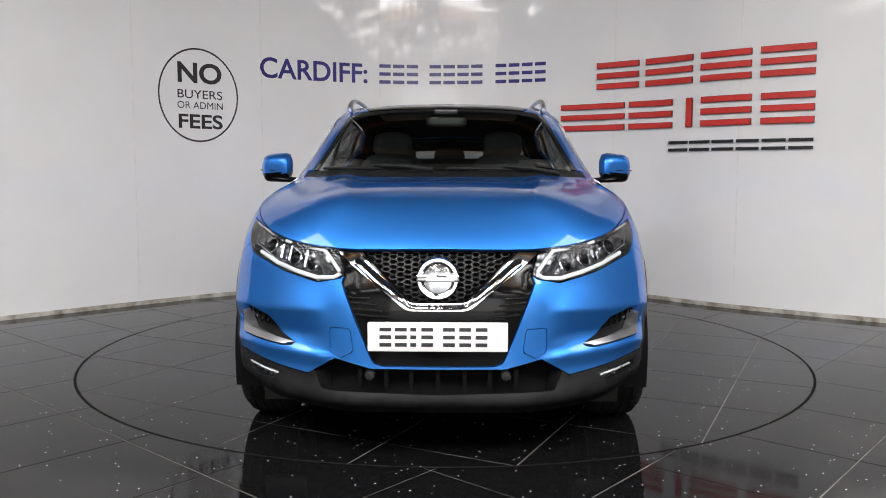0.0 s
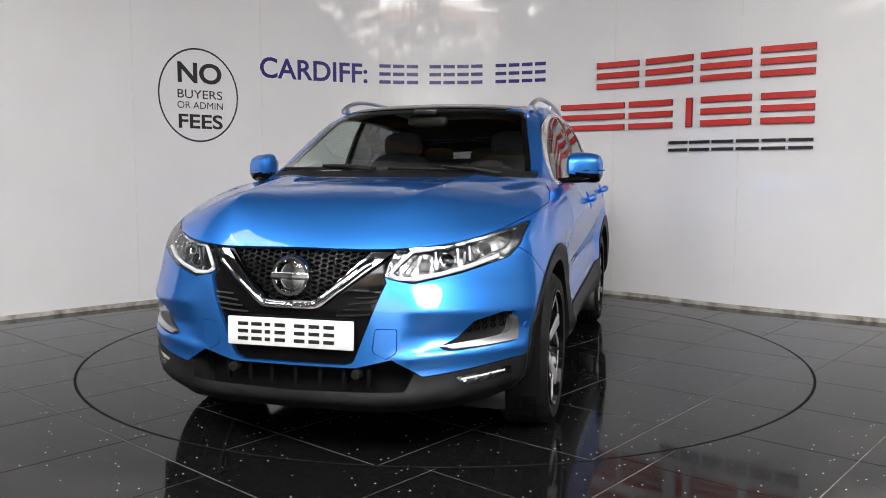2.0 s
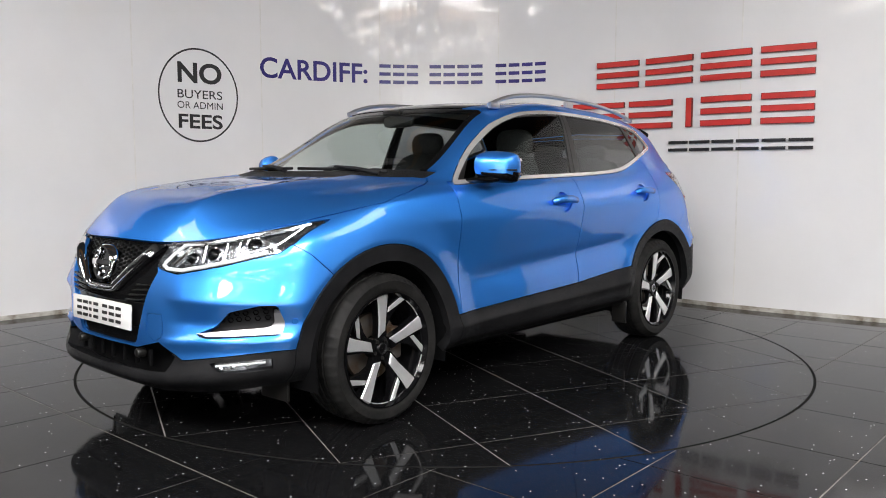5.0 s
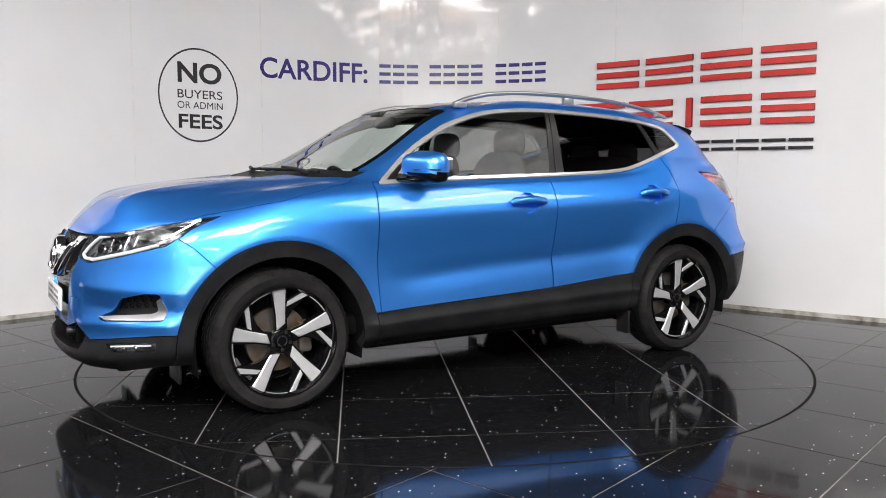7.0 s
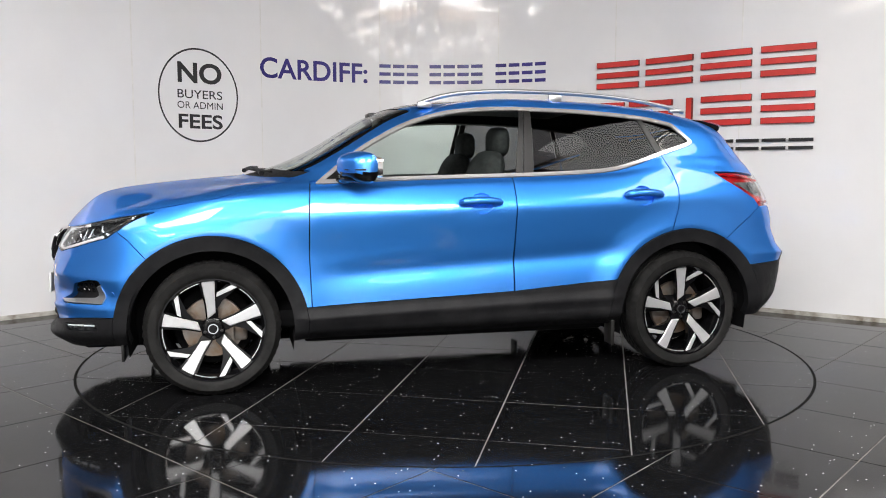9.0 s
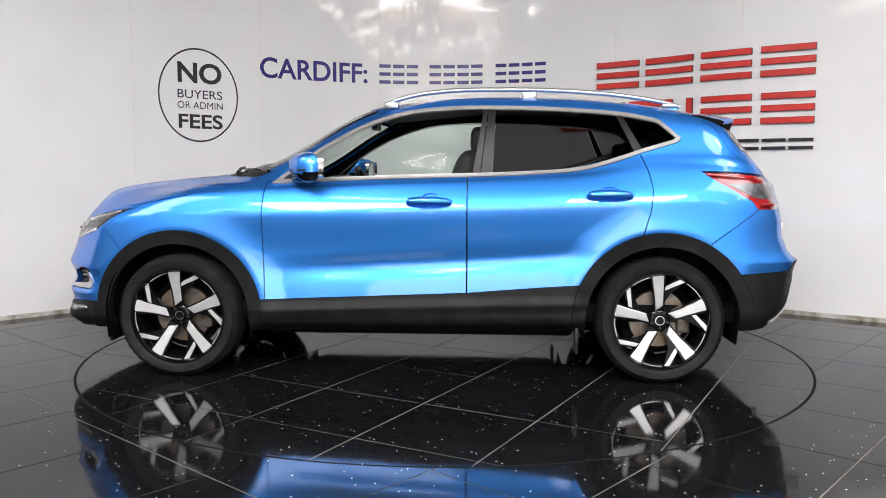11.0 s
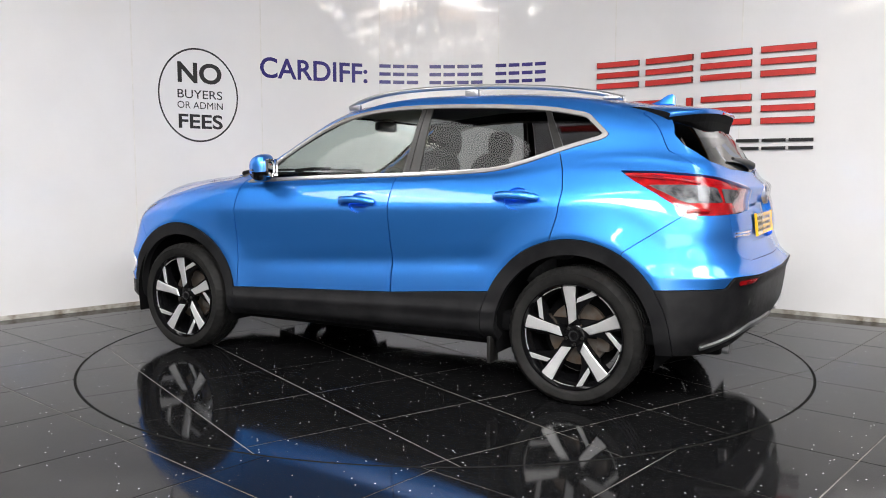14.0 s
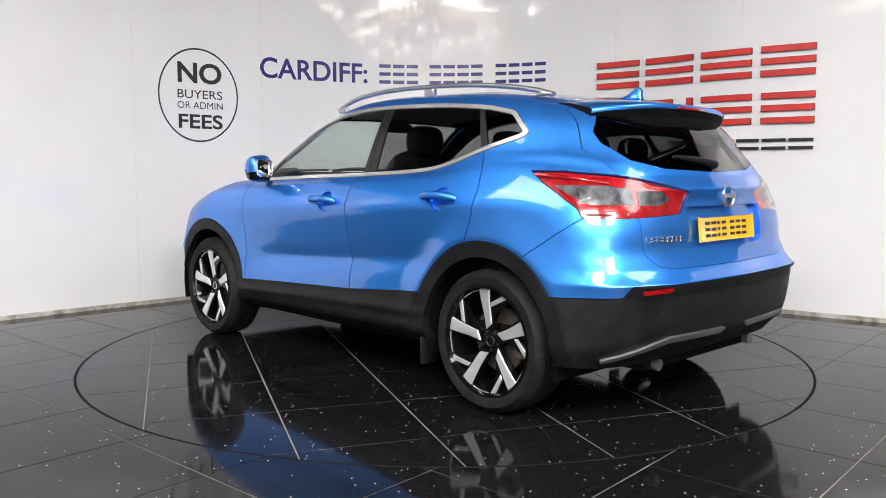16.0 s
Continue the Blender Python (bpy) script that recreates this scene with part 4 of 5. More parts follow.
    s.carve("tail_clear", ("tail_lamp",), [(1.66, 1.085), (1.80, 1.088), (2.2, 1.075), (2.2, 1.005), (1.85, 1.003), (1.81, 1.015), (1.74, 1.05)], "side", lambda x, y, z: x > .70, gap=0)
    s.carve("tail_clear", ("tail_lamp",), [(.44, 1.02), (.50, 1.055), (.62, 1.068), (.628, 1.0), (.50, .995)], "front", lambda x, y, z: x <= .70, gap=0)
    s.carve("tail_clear", ("tail_lamp",), [(.645, 1.003), (.645, 1.073), (.74, 1.078), (.74, 1.003)], "front", lambda x, y, z: x <= .70, gap=0)
    s.carve("tailgate", ("body",), [(-.1, .716), (.50, .722), (.60, .738), (.652, .79), (.664, .87), (.66, .95), (.665, 1.1), (.70, 1.24), (.62, 1.43), (-.1, 1.47)], "front", tail, gap=0.002)
    s.carve("rear_glass", ("tailgate",), [(-.1, 1.138), (.40, 1.156), (.57, 1.192), (.64, 1.265), (.635, 1.32), (.56, 1.41), (-.1, 1.43)], "front", tail, gap=0.003)
    s.carve("plate_recess", ("tailgate",), [(-.1, .80), (.34, .80), (.365, .82), (.345, .985), (-.1, .985)], "front", tail, gap=0)
    s.carve("reflector", ("rear_lower",), [(.735, .648), (.565, .654), (.58, .630), (.722, .622)], "front", tail, gap=0.003)
    s.carve("skid", ("rear_lower",), [(.09, .428), (.55, .434), (.62, .416), (.81, .348), (.80, .330), (.62, .388), (.54, .408), (.13, .402)], "front", tail, gap=0.003)
    # bumpers and wings
    s.carve("front_bumper", ("body",), [(-2.6, .2), (-1.70, .2), (-1.625, .70), (-1.72, .80), (-1.83, .88), (-2.6, .9)], "side", None, gap=0.004)
    s.carve("rear_bumper", ("body",), [(1.835, .945), (1.57, .765), (1.5, .3), (2.5, .3), (2.5, .945)], "side", lambda x, y, z: y > 1.4, gap=0.004)
    s.carve("fog_bezel", ("front_bumper",), [(.80, .600), (.765, .600), (.672, .574), (.612, .512), (.54, .476), (.60, .466), (.79, .476), (.81, .478), (.81, .60)], "front", front, gap=0)
    s.carve("blade", ("fog_bezel",), [(.81, .572), (.793, .570), (.782, .518), (.765, .508), (.61, .490), (.535, .481), (.60, .471), (.79, .480), (.81, .482)], "front", front, gap=0)
    s.carve("tow_cover", ("front_bumper",), [(.330, .553), (.409, .555), (.407, .463), (.368, .439), (.318, .466)], "front", front, gap=0.0025)
    s.carve("fog_lamp", ("lower_front",), [(.79, .382), (.70, .374), (.612, .366), (.65, .334), (.72, .332), (.79, .342)], "front", front, gap=0.003)
    s.carve("fender", ("body",), [(-2.6, .2), (-.828, .2), (-.838, 1.0), (-.82, 1.075), (-1.0, 1.085), (-1.2, 1.09), (-2.6, 1.09)], "side", lambda x, y, z: y < -.7 and z < 1.1, gap=0)
    s.rename("arch", "front_arch", lambda x, y, z: y < 0)
    s.rename("pillar", "mirror_sail", lambda x, y, z: y < -.3)
    s.rename("pillar", "rear_pillar", lambda x, y, z: y > .7)
    return s


class Where:
    """Finds places on the skin by two of their coordinates."""

    def __init__(self, skin):
        self.a = np.array(skin.V)

    def find(self, i, j, a, b, ok):
        m = ok(self.a)
        q = self.a[m]
        d = (q[:, i] - a) ** 2 + (q[:, j] - b) ** 2
        k = np.argsort(d)[:6]
        w = 1 / (d[k] + 1e-6)
        r = (q[k] * w[:, None]).sum(0) / w.sum()
        return Vector(r[:3]), Vector(r[3:6]).normalized()

    def nose(self, x, z, off=0.0):
        p, n = self.find(0, 2, abs(x), z, lambda a: a[:, 1] < -1.45)
        p, n = p + n * off, n
        return Vector((math.copysign(p.x, x) if x else 0.0, p.y, p.z)), Vector((math.copysign(n.x, x) if x else 0.0, n.y, n.z))

    def tail(self, x, z, off=0.0):
        p, n = self.find(0, 2, abs(x), z, lambda a: a[:, 1] > 1.4)
        p = p + n * off
        return Vector((math.copysign(p.x, x) if x else 0.0, p.y, p.z)), n

    def flank(self, y, z, off=0.0):
        p, n = self.find(1, 2, y, z, lambda a: a[:, 0] > 0.5)
        return p + n * off, n

    def top(self, x, y, off=0.0):
        p, n = self.find(0, 1, abs(x), y, lambda a: a[:, 2] > 1.0)
        p = p + n * off
        return Vector((math.copysign(p.x, x) if x else 0.0, p.y, p.z)), n


def mirrored(bm):
    for v in bm.verts:
        v.co.x = -v.co.x
    bmesh.ops.reverse_faces(bm, faces=bm.faces)
    return bm


def frame_at(p, n, up=Vector((0, 0, 1))):
    """A pose whose z is n and whose y is nearest to up."""
    z = n.normalized()
    x = up.cross(z).normalized()
    y = z.cross(x)
    return Matrix.Translation(p) @ Matrix((x, y, z)).transposed().to_4x4()


def build_wheel():
    w = new("wheel")
    bm = bmesh.new()
    half, R, rim = 0.1125, 0.3425, 0.261
    prof = [(-half + .02, rim - .012), (-half, rim + .01), (-half - .004, rim + .045), (-half + .008, R - .022), (-half + .022, R - .005)]
    for x in (-.058, -.02, .02, .058):
        prof += [(x - .007, R), (x - .006, R - .007), (x + .006, R - .007), (x + .007, R)]
    prof += [(half - .022, R - .005), (half - .008, R - .022), (half + .004, rim + .05), (half + .002, rim + .02), (half - .002, rim + .008), (half - .012, rim - .004)]
    segs = 150
    lathe(bm, prof, segs)
    for v in bm.verts:
        r = math.hypot(v.co.y, v.co.z)
        if r > R - .023 and abs(v.co.x) > .066 or r > R - .003:
            k = round(math.atan2(v.co.z, v.co.y) / (2 * math.pi) * segs)
            if (k + (1 if abs(v.co.x) < .04 else 0)) % 3 == 0:
                f = (r - .0045) / r
                v.co.y *= f
                v.co.z *= f
    part("tyre", bm, RUBBER, w, "black low-profile tyre with grooved tread")
    bm = bmesh.new()
    lathe(bm, [(half - .008, rim + .001), (half + .002, rim + .001), (half + .002, rim - .005), (half - .012, rim - .012)], 90)
    part("rim_lip", bm, GLOSS_BLACK, w, "thin gloss black rim lip")
    bm = bmesh.new()
    lathe(bm, [(half - .012, rim - .012), (half - .03, rim - .022), (.02, rim - .035), (-.10, rim - .04)], 72)
    part("barrel", bm, GLOSS_BLACK, w, "gloss black wheel barrel")
    bm = bmesh.new()
    lathe(bm, [(.0, .05), (.002, .155), (-.02, .157), (-.022, .05)], 60)
    part("brake_disc", bm, DISC_IRON, w, "lightly rusted iron brake disc")
    bm = bmesh.new()
    box(bm, -.05, .03, .10, .17, -.075, .075, .015)
    part("caliper", bm, DISC_IRON, w)
    bm = bmesh.new()
    lathe(bm, [(-.05, .20), (-.05, .001)], 40)
    part("backing_plate", bm, DARK, w)

    def face(pts, depth, x, dish=0.0, bevel=0.004):
        b = bmesh.new()
        prism(b, pts, depth, None, bevel)
        # xy of the plate -> yz of the wheel
        for v in b.verts:
            r = math.hypot(v.co.x, v.co.y)
            v.co = Vector((x + v.co.z - dish * max(0.0, 1 - r / .235), v.co.x, v.co.y))
        bmesh.ops.recalc_face_normals(b, faces=b.faces)
        return b

    def polar(pts, a0):
        # radius and sideways shift, turned by a0 degrees
        o = []
        for r, s in pts:
            r, s, a = r * 1.095, s * 1.08, radians(a0)
            o.append((r * math.cos(a) - s * math.sin(a), r * math.sin(a) + s * math.cos(a)))
        return o

    for k in range(5):
        a = 94 + 72 * k
        spoke = [(.050, -.022), (.050, .020), (.12, .021), (.20, .030), (.234, .035), (.238, .0), (.233, -.030), (.18, -.024), (.12, -.020)]
        part("spoke_back", face(polar([(r, s * 1.35) for r, s in spoke], a), .03, .062, .03, .0), GLOSS_BLACK, w)
        part("spoke", face(polar(spoke[1:-1] + [(.075, -.019)], a), .006, .092, .03), MACHINED, w, "bright machined alloy spoke", angle=20)
        t = radians(a)
        turn = lambda p: (p[0] * math.cos(t) - p[1] * math.sin(t), p[0] * math.sin(t) + p[1] * math.cos(t))
        # a machined strip runs in from the rim, then along the rim to the spoke before it
        strip = [(.164, -.030), (.187, -.036), (.226, -.127)]
        rimward = [(.257 * math.cos(radians(q)), .257 * math.sin(radians(q))) for q in range(-30, -66, -4)]
        back = [(.243 * math.cos(radians(q)), .243 * math.sin(radians(q))) for q in range(-62, -35, 4)]
        part("blade", face([turn(p) for p in strip + [rimward[0], rimward[1], back[-1], (.204, -.140)]], .005, .090, .018, .0015), MACHINED, w, "slim machined blade between spokes", angle=20)
        part("rim_arc", face([turn(p) for p in rimward[1:] + back], .005, .0905, .018, .0), MACHINED, w, "machined arc along the rim", angle=20)
        arm = [(.07, -.012), (.16, -.018), (.225, -.110), (.195, -.140), (.13, -.055)]
        part("blade_back", face(polar(arm, a), .03, .058, .022, .0), GLOSS_BLACK, w)
    bm = bmesh.new()
    lathe(bm, [(.03, .062), (.058, .060), (.066, .050), (.066, .034), (.072, .031), (.072, .0005)], 40)
    part("hub", bm, GLOSS_BLACK, w)
    bm = bmesh.new()
    lathe(bm, [(.0725, .026), (.0745, .026), (.0745, .021), (.0725, .021)], 32)
    part("hub_ring", bm, CHROME, w, "chrome ring on the hub cap")
    for k in range(5):
        a = radians(94 + 36 + 72 * k)
        bm = bmesh.new()
        lathe(bm, [(.05, .009), (.070, .009), (.071, .0005)], 6)
        for v in bm.verts:
            v.co += Vector((0, .044 * math.cos(a), .044 * math.sin(a)))
        part("wheel_nut", bm, SATIN_BLACK, w)
    return w


def build_car():
    car = new("car")
    tagged(car, "blue metallic family crossover car with black cladding standing on the turntable", "car")
    s = carve_car()
    at = Where(s)
    glassy = ("front_side_glass", "rear_side_glass", "quarter_glass", "windscreen", "rear_glass", "roof_glass", "screen_edge", "pillar", "pillar_rear", "mirror_sail", "rear_pillar", "trim")
    lamps = ("front_cup", "rear_cup", "headlight", "tail_lamp", "tail_clear", "fog_bezel", "blade", "fog_lamp", "grille_back", "intake", "plate_recess")
    solid = tuple(sorted(set(s.tag) - set(glassy) - set(lamps)))
    # near-black shell added behind the panels so their gaps read as shade
    s.emit(solid, "inner_shell", DARK, car, lift=-0.026, depth=0, label="dark shell behind the panels, standing in for shade in their gaps")
    s.emit(("roof_glass",), "headlining", LINING, car, lift=-0.03, depth=0)
    s.emit(("body",), "body_shell", PAINT, car, label="glossy blue metallic body shell")
    s.emit(("hood",), "hood", PAINT, car, label="blue metallic bonnet")
    s.emit(("scuttle",), "scuttle_panel", CLAD, car, lift=-.004, label="black scuttle panel below the windscreen")
    s.emit(("front_bumper",), "front_bumper", PAINT, car, depth=.03)
    s.emit(("rear_bumper",), "rear_bumper", PAINT, car, depth=.03)
    tg = s.emit(("tailgate",), "tailgate", PAINT, car, depth=.03)
    s.emit(("plate_recess",), "plate_recess", PAINT, tg, lift=-.024, depth=0)
    s.emit(("rear_glass",), "rear_window", PRIVACY, tg, lift=-.002, depth=.004, label="dark tinted rear window")
    ws = s.emit(("windscreen",), "windscreen", GLASS, car, lift=-.002, depth=0, label="clear raked windscreen")
    s.emit(("screen_edge",), "windscreen_border", GLOSS_BLACK, car, lift=-.002, depth=.01)
    s.emit(("roof_glass",), "roof_glass", GLOSS_BLACK, car, lift=.001, depth=.006, label="black panoramic glass roof")
    s.emit(("lower_front",), "front_lip", CLAD, car, lift=.004, depth=.12, label="matt black lower front bumper")
    # the intake's deep shade is put into its near-black colour
    s.emit(("intake",), "lower_intake", DARK, car, lift=-.11, depth=0)
    s.emit(("rear_lower",), "rear_lower_bumper", CLAD, car, lift=.006, depth=.05, label="matt black lower rear bumper")
    s.emit(("skid",), "skid_plate", SATIN_METAL, car, lift=.016, depth=.02, label="silver rear skid plate")
    s.emit(("nose_panel",), "nose_panel", GLOSS_BLACK, car, lift=-.012, depth=.03, label="gloss black nose panel")
    s.emit(("grille_back",), "grille_back", DARK, car, lift=-.05, depth=0)
    s.emit(("chrome_v",), "chrome_grille_frame", CHROME, car, lift=.012, depth=.03, label="V-shaped chrome grille frame")
    for side in ("left", "right"):
        sg = 1 if side == "left" else -1
        for tag in ("front_arch", "arch"):
            s.emit((tag,), "wheel_arch_trim", CLAD, car, side, lift=.008, depth=.045, label="matt black wheel arch trim")
        s.emit(("sill",), "sill_cladding", CLAD, car, side, lift=.008, depth=.05, label="matt black sill cladding")
        s.emit(("fender",), "front_wing", PAINT, car, side)
        fd = s.emit(("front_door",), "front_door", PAINT, car, side, label="blue metallic front door")
        rd = s.emit(("rear_door",), "rear_door", PAINT, car, side, label="blue metallic rear door")
        s.emit(("front_cup",), "handle_cup", PAINT, fd, side, lift=-.016, depth=0)
        s.emit(("rear_cup",), "handle_cup", PAINT, rd, side, lift=-.016, depth=0)
        s.emit(("front_side_glass",), "front_window", GLASS, fd, side, lift=-.006, depth=0, even=.3, label="clear front door glass")
        s.emit(("rear_side_glass",), "rear_window", PRIVACY, rd, side, lift=-.006, depth=0, even=.3, label="dark privacy glass")
        s.emit(("quarter_glass",), "quarter_window", PRIVACY, car, side, lift=-.005, depth=0, even=.3, label="dark privacy quarter glass")
        for tag in ("pillar", "pillar_rear", "mirror_sail", "rear_pillar"):
            s.emit((tag,), "window_pillar", SATIN_BLACK, car, side, lift=-.002, depth=.012, label="satin black door pillar trim")
        s.emit(("trim",), "window_trim", TRIM_CHROME, car, side, lift=.004, depth=.012, label="chrome window surround")
        hl = s.emit(("headlight",), "headlight", LENS, car, side, lift=.002, depth=0, label="clear headlight lens over dark internals")
        s.emit(("headlight",), "lamp_bowl", FACET, hl, side, lift=-.034, depth=0)
        s.emit(("headlight",), "lamp_edge", FACET, hl, side, depth=.036, face=False)
        tl = s.emit(("tail_lamp", "tail_clear"), "tail_light", LENS, car, side, lift=.006, depth=0, label="red and clear tail light")
        s.emit(("tail_lamp",), "lamp_back", RED_LENS, tl, side, lift=-.012, depth=0, label="red lamp body")
        s.emit(("tail_clear",), "clear_field", BOWL, tl, side, lift=-.010, depth=0, label="clear faceted lamp field")
        s.emit(("fog_bezel",), "fog_bezel", CLAD, car, side, lift=-.03, depth=0, label="black honeycomb bumper vent")
        s.emit(("blade",), "bumper_blade", SATIN_METAL, car, side, lift=.006, depth=.05, label="satin silver bumper blade")
        fg = s.emit(("fog_lamp",), "fog_light", LENS, car, side, lift=.004, depth=0, label="clear slim fog light")
        s.emit(("fog_lamp",), "fog_reflector", FACET, fg, side, lift=-.02, depth=0)
        s.emit(("tow_cover",), "tow_eye_cover", PAINT, car, side, depth=.012)
        s.emit(("reflector",), "rear_reflector", RED_LENS, car, side, lift=.004, depth=.01, label="red rear reflector")
        build_lamps(at, hl, tl, fg, sg)
        build_flank(at, car, fd, rd, sg)
    build_nose(at, car, ws)
    build_tail(at, car, tg)
    build_top(at, car)
    build_cabin(car)
    w = build_wheel()
    w.parent = car
    w.matrix_basis = pose(.785, WHEELS[0], .3425)
    for x, y, a in ((.785, WHEELS[1], 0), (-.785, WHEELS[0], 180), (-.785, WHEELS[1], 180)):
        copy_thing(w, pose(x, y, .3425, 0, 0, a)).parent = car
    for wy in WHEELS:
        for sg in (1, -1):
            bm = bmesh.new()
            pts = [(-.40, -.12), (-.41, .05), (-.36, .22), (-.22, .36), (0, .405), (.22, .36), (.36, .22), (.41, .05), (.40, -.12)]
            pts = curve2(pts, 4)
            inner = [bm.verts.new((.50 * sg, wy + a, HUB_Z + b)) for a, b in pts]
            outer = [bm.verts.new((.885 * sg, wy + a, HUB_Z + b)) for a, b in pts]
            for k in range(len(pts) - 1):
                bm.faces.new((inner[k], inner[k + 1], outer[k + 1], outer[k]))
            bm.faces.new(inner)
            part("wheel_housing", bm, DARK, car, "black wheel housing")
    bm = bmesh.new()
    box(bm, -.78, .78, -.86, .86, .235, .30, .02)
    box(bm, -.5, .5, -2.0, -.86, .20, .27, .02)
    box(bm, -.5, .5, .86, 1.95, .24, .34, .02)
    box(bm, -.62, .62, 1.28, 1.36, .26, .34, .02)
    box(bm, -.62, .62, -1.36, -1.28, .24, .32, .02)
    part("underbody", bm, DARK, car, "dark underbody trays and axles")
    for sg in (1, -1):
        bm = bmesh.new()
        box(bm, sg * .84 - .05, sg * .84 + .05, .865, .885, .16, .30, .004)
        part("mud_flap", bm, SATIN_BLACK, car)
        bm = bmesh.new()
        box(bm, sg * .66 - .09, sg * .66 + .09, -1.78, -1.765, .17, .28, .004)
        part("air_deflector", bm, SATIN_BLACK, car)
    return car


def side_copy(bm, sg):
    return bm if sg > 0 else mirrored(bm)


def build_lamps(at, hl, tl, fg, sg):
    # running-light guides, projectors and dividers behind the lens
    def run(points, r, off, flat=1.0):
        bm = bmesh.new()
        tube(bm, [at.nose(x, z, off)[0] for x, z in points], r, 8, flat)
        return side_copy(bm, sg)

    part("light_guide", run([(.375, .757), (.40, .742), (.47, .738), (.56, .757), (.65, .782), (.74, .815)], .0085, -.012), WHITE_LIGHT_GUIDE, hl, "white running light strip")
    part("light_guide", run([(.378, .765), (.41, .805), (.445, .842), (.54, .853), (.62, .868)], .0075, -.012), WHITE_LIGHT_GUIDE, hl)
    part("light_guide", run([(.43, .757), (.455, .79), (.475, .83)], .013, -.016), REFLECTOR, hl)
    part("light_guide", run([(.66, .80), (.76, .845), (.785, .93)], .005, -.008), REFLECTOR, hl)
    part("upper_strip", run([(.43, .848), (.55, .853), (.68, .885), (.79, .925)], .010, -.012), REFLECTOR, hl)
    for x, z, r in ((.69, .845, .034), (.57, .808, .030), (.495, .79, .026)):
        p, n = at.nose(x, z, -.02)
        m = frame_at(p, n)
        bm = bmesh.new()
        lathe(bm, [(-.03, r), (.006, r), (.008, r * .88), (-.004, r * .8)], 28, "z")
        bm.transform(m)
        part("projector_ring", side_copy(bm, sg), REFLECTOR, hl, "chrome projector ring")
        bm = bmesh.new()
        lathe(bm, [(-.004, r * .8), (.006, r * .6), (.010, r * .3), (.011, .0005)], 24, "z")
        bm.transform(m)
        part("projector_lens", side_copy(bm, sg), GLOSS_BLACK, hl)
    for x in (.535, .61, .65):
        part("divider", run([(x, .775 + (x - .53) * .25), (x - .01, .84 + (x - .53) * .15)], .006, -.025), REFLECTOR, hl)

    def flank_run(points, r, off):
        bm = bmesh.new()
        tube(bm, [at.flank(y, z, off)[0] for y, z in points], r, 8)
        return side_copy(bm, sg)

    part("red_strip", flank_run([(1.56, 1.132), (1.72, 1.115), (1.88, 1.092)], .008, -.002), RED_LENS, tl)
    part("red_strip", flank_run([(1.84, .965), (1.90, .965), (1.93, .965)], .009, -.002), RED_LENS, tl)
    # white strip added so the fog lamp reads bright
    part("fog_glint_strip", run([(.635, .356), (.70, .362), (.775, .368)], .0045, -.006), WHITE_LIGHT_GUIDE, fg)
    for x in (.73, .69, .65):
        p, n = at.nose(x, .352 + (x - .69) * .08, -.004)
        bm = bmesh.new()
        lathe(bm, [(-.01, .012), (.0, .011), (.003, .0005)], 16, "z")
        bm.transform(frame_at(p, n))
        part("fog_bulb", side_copy(bm, sg), REFLECTOR, fg)


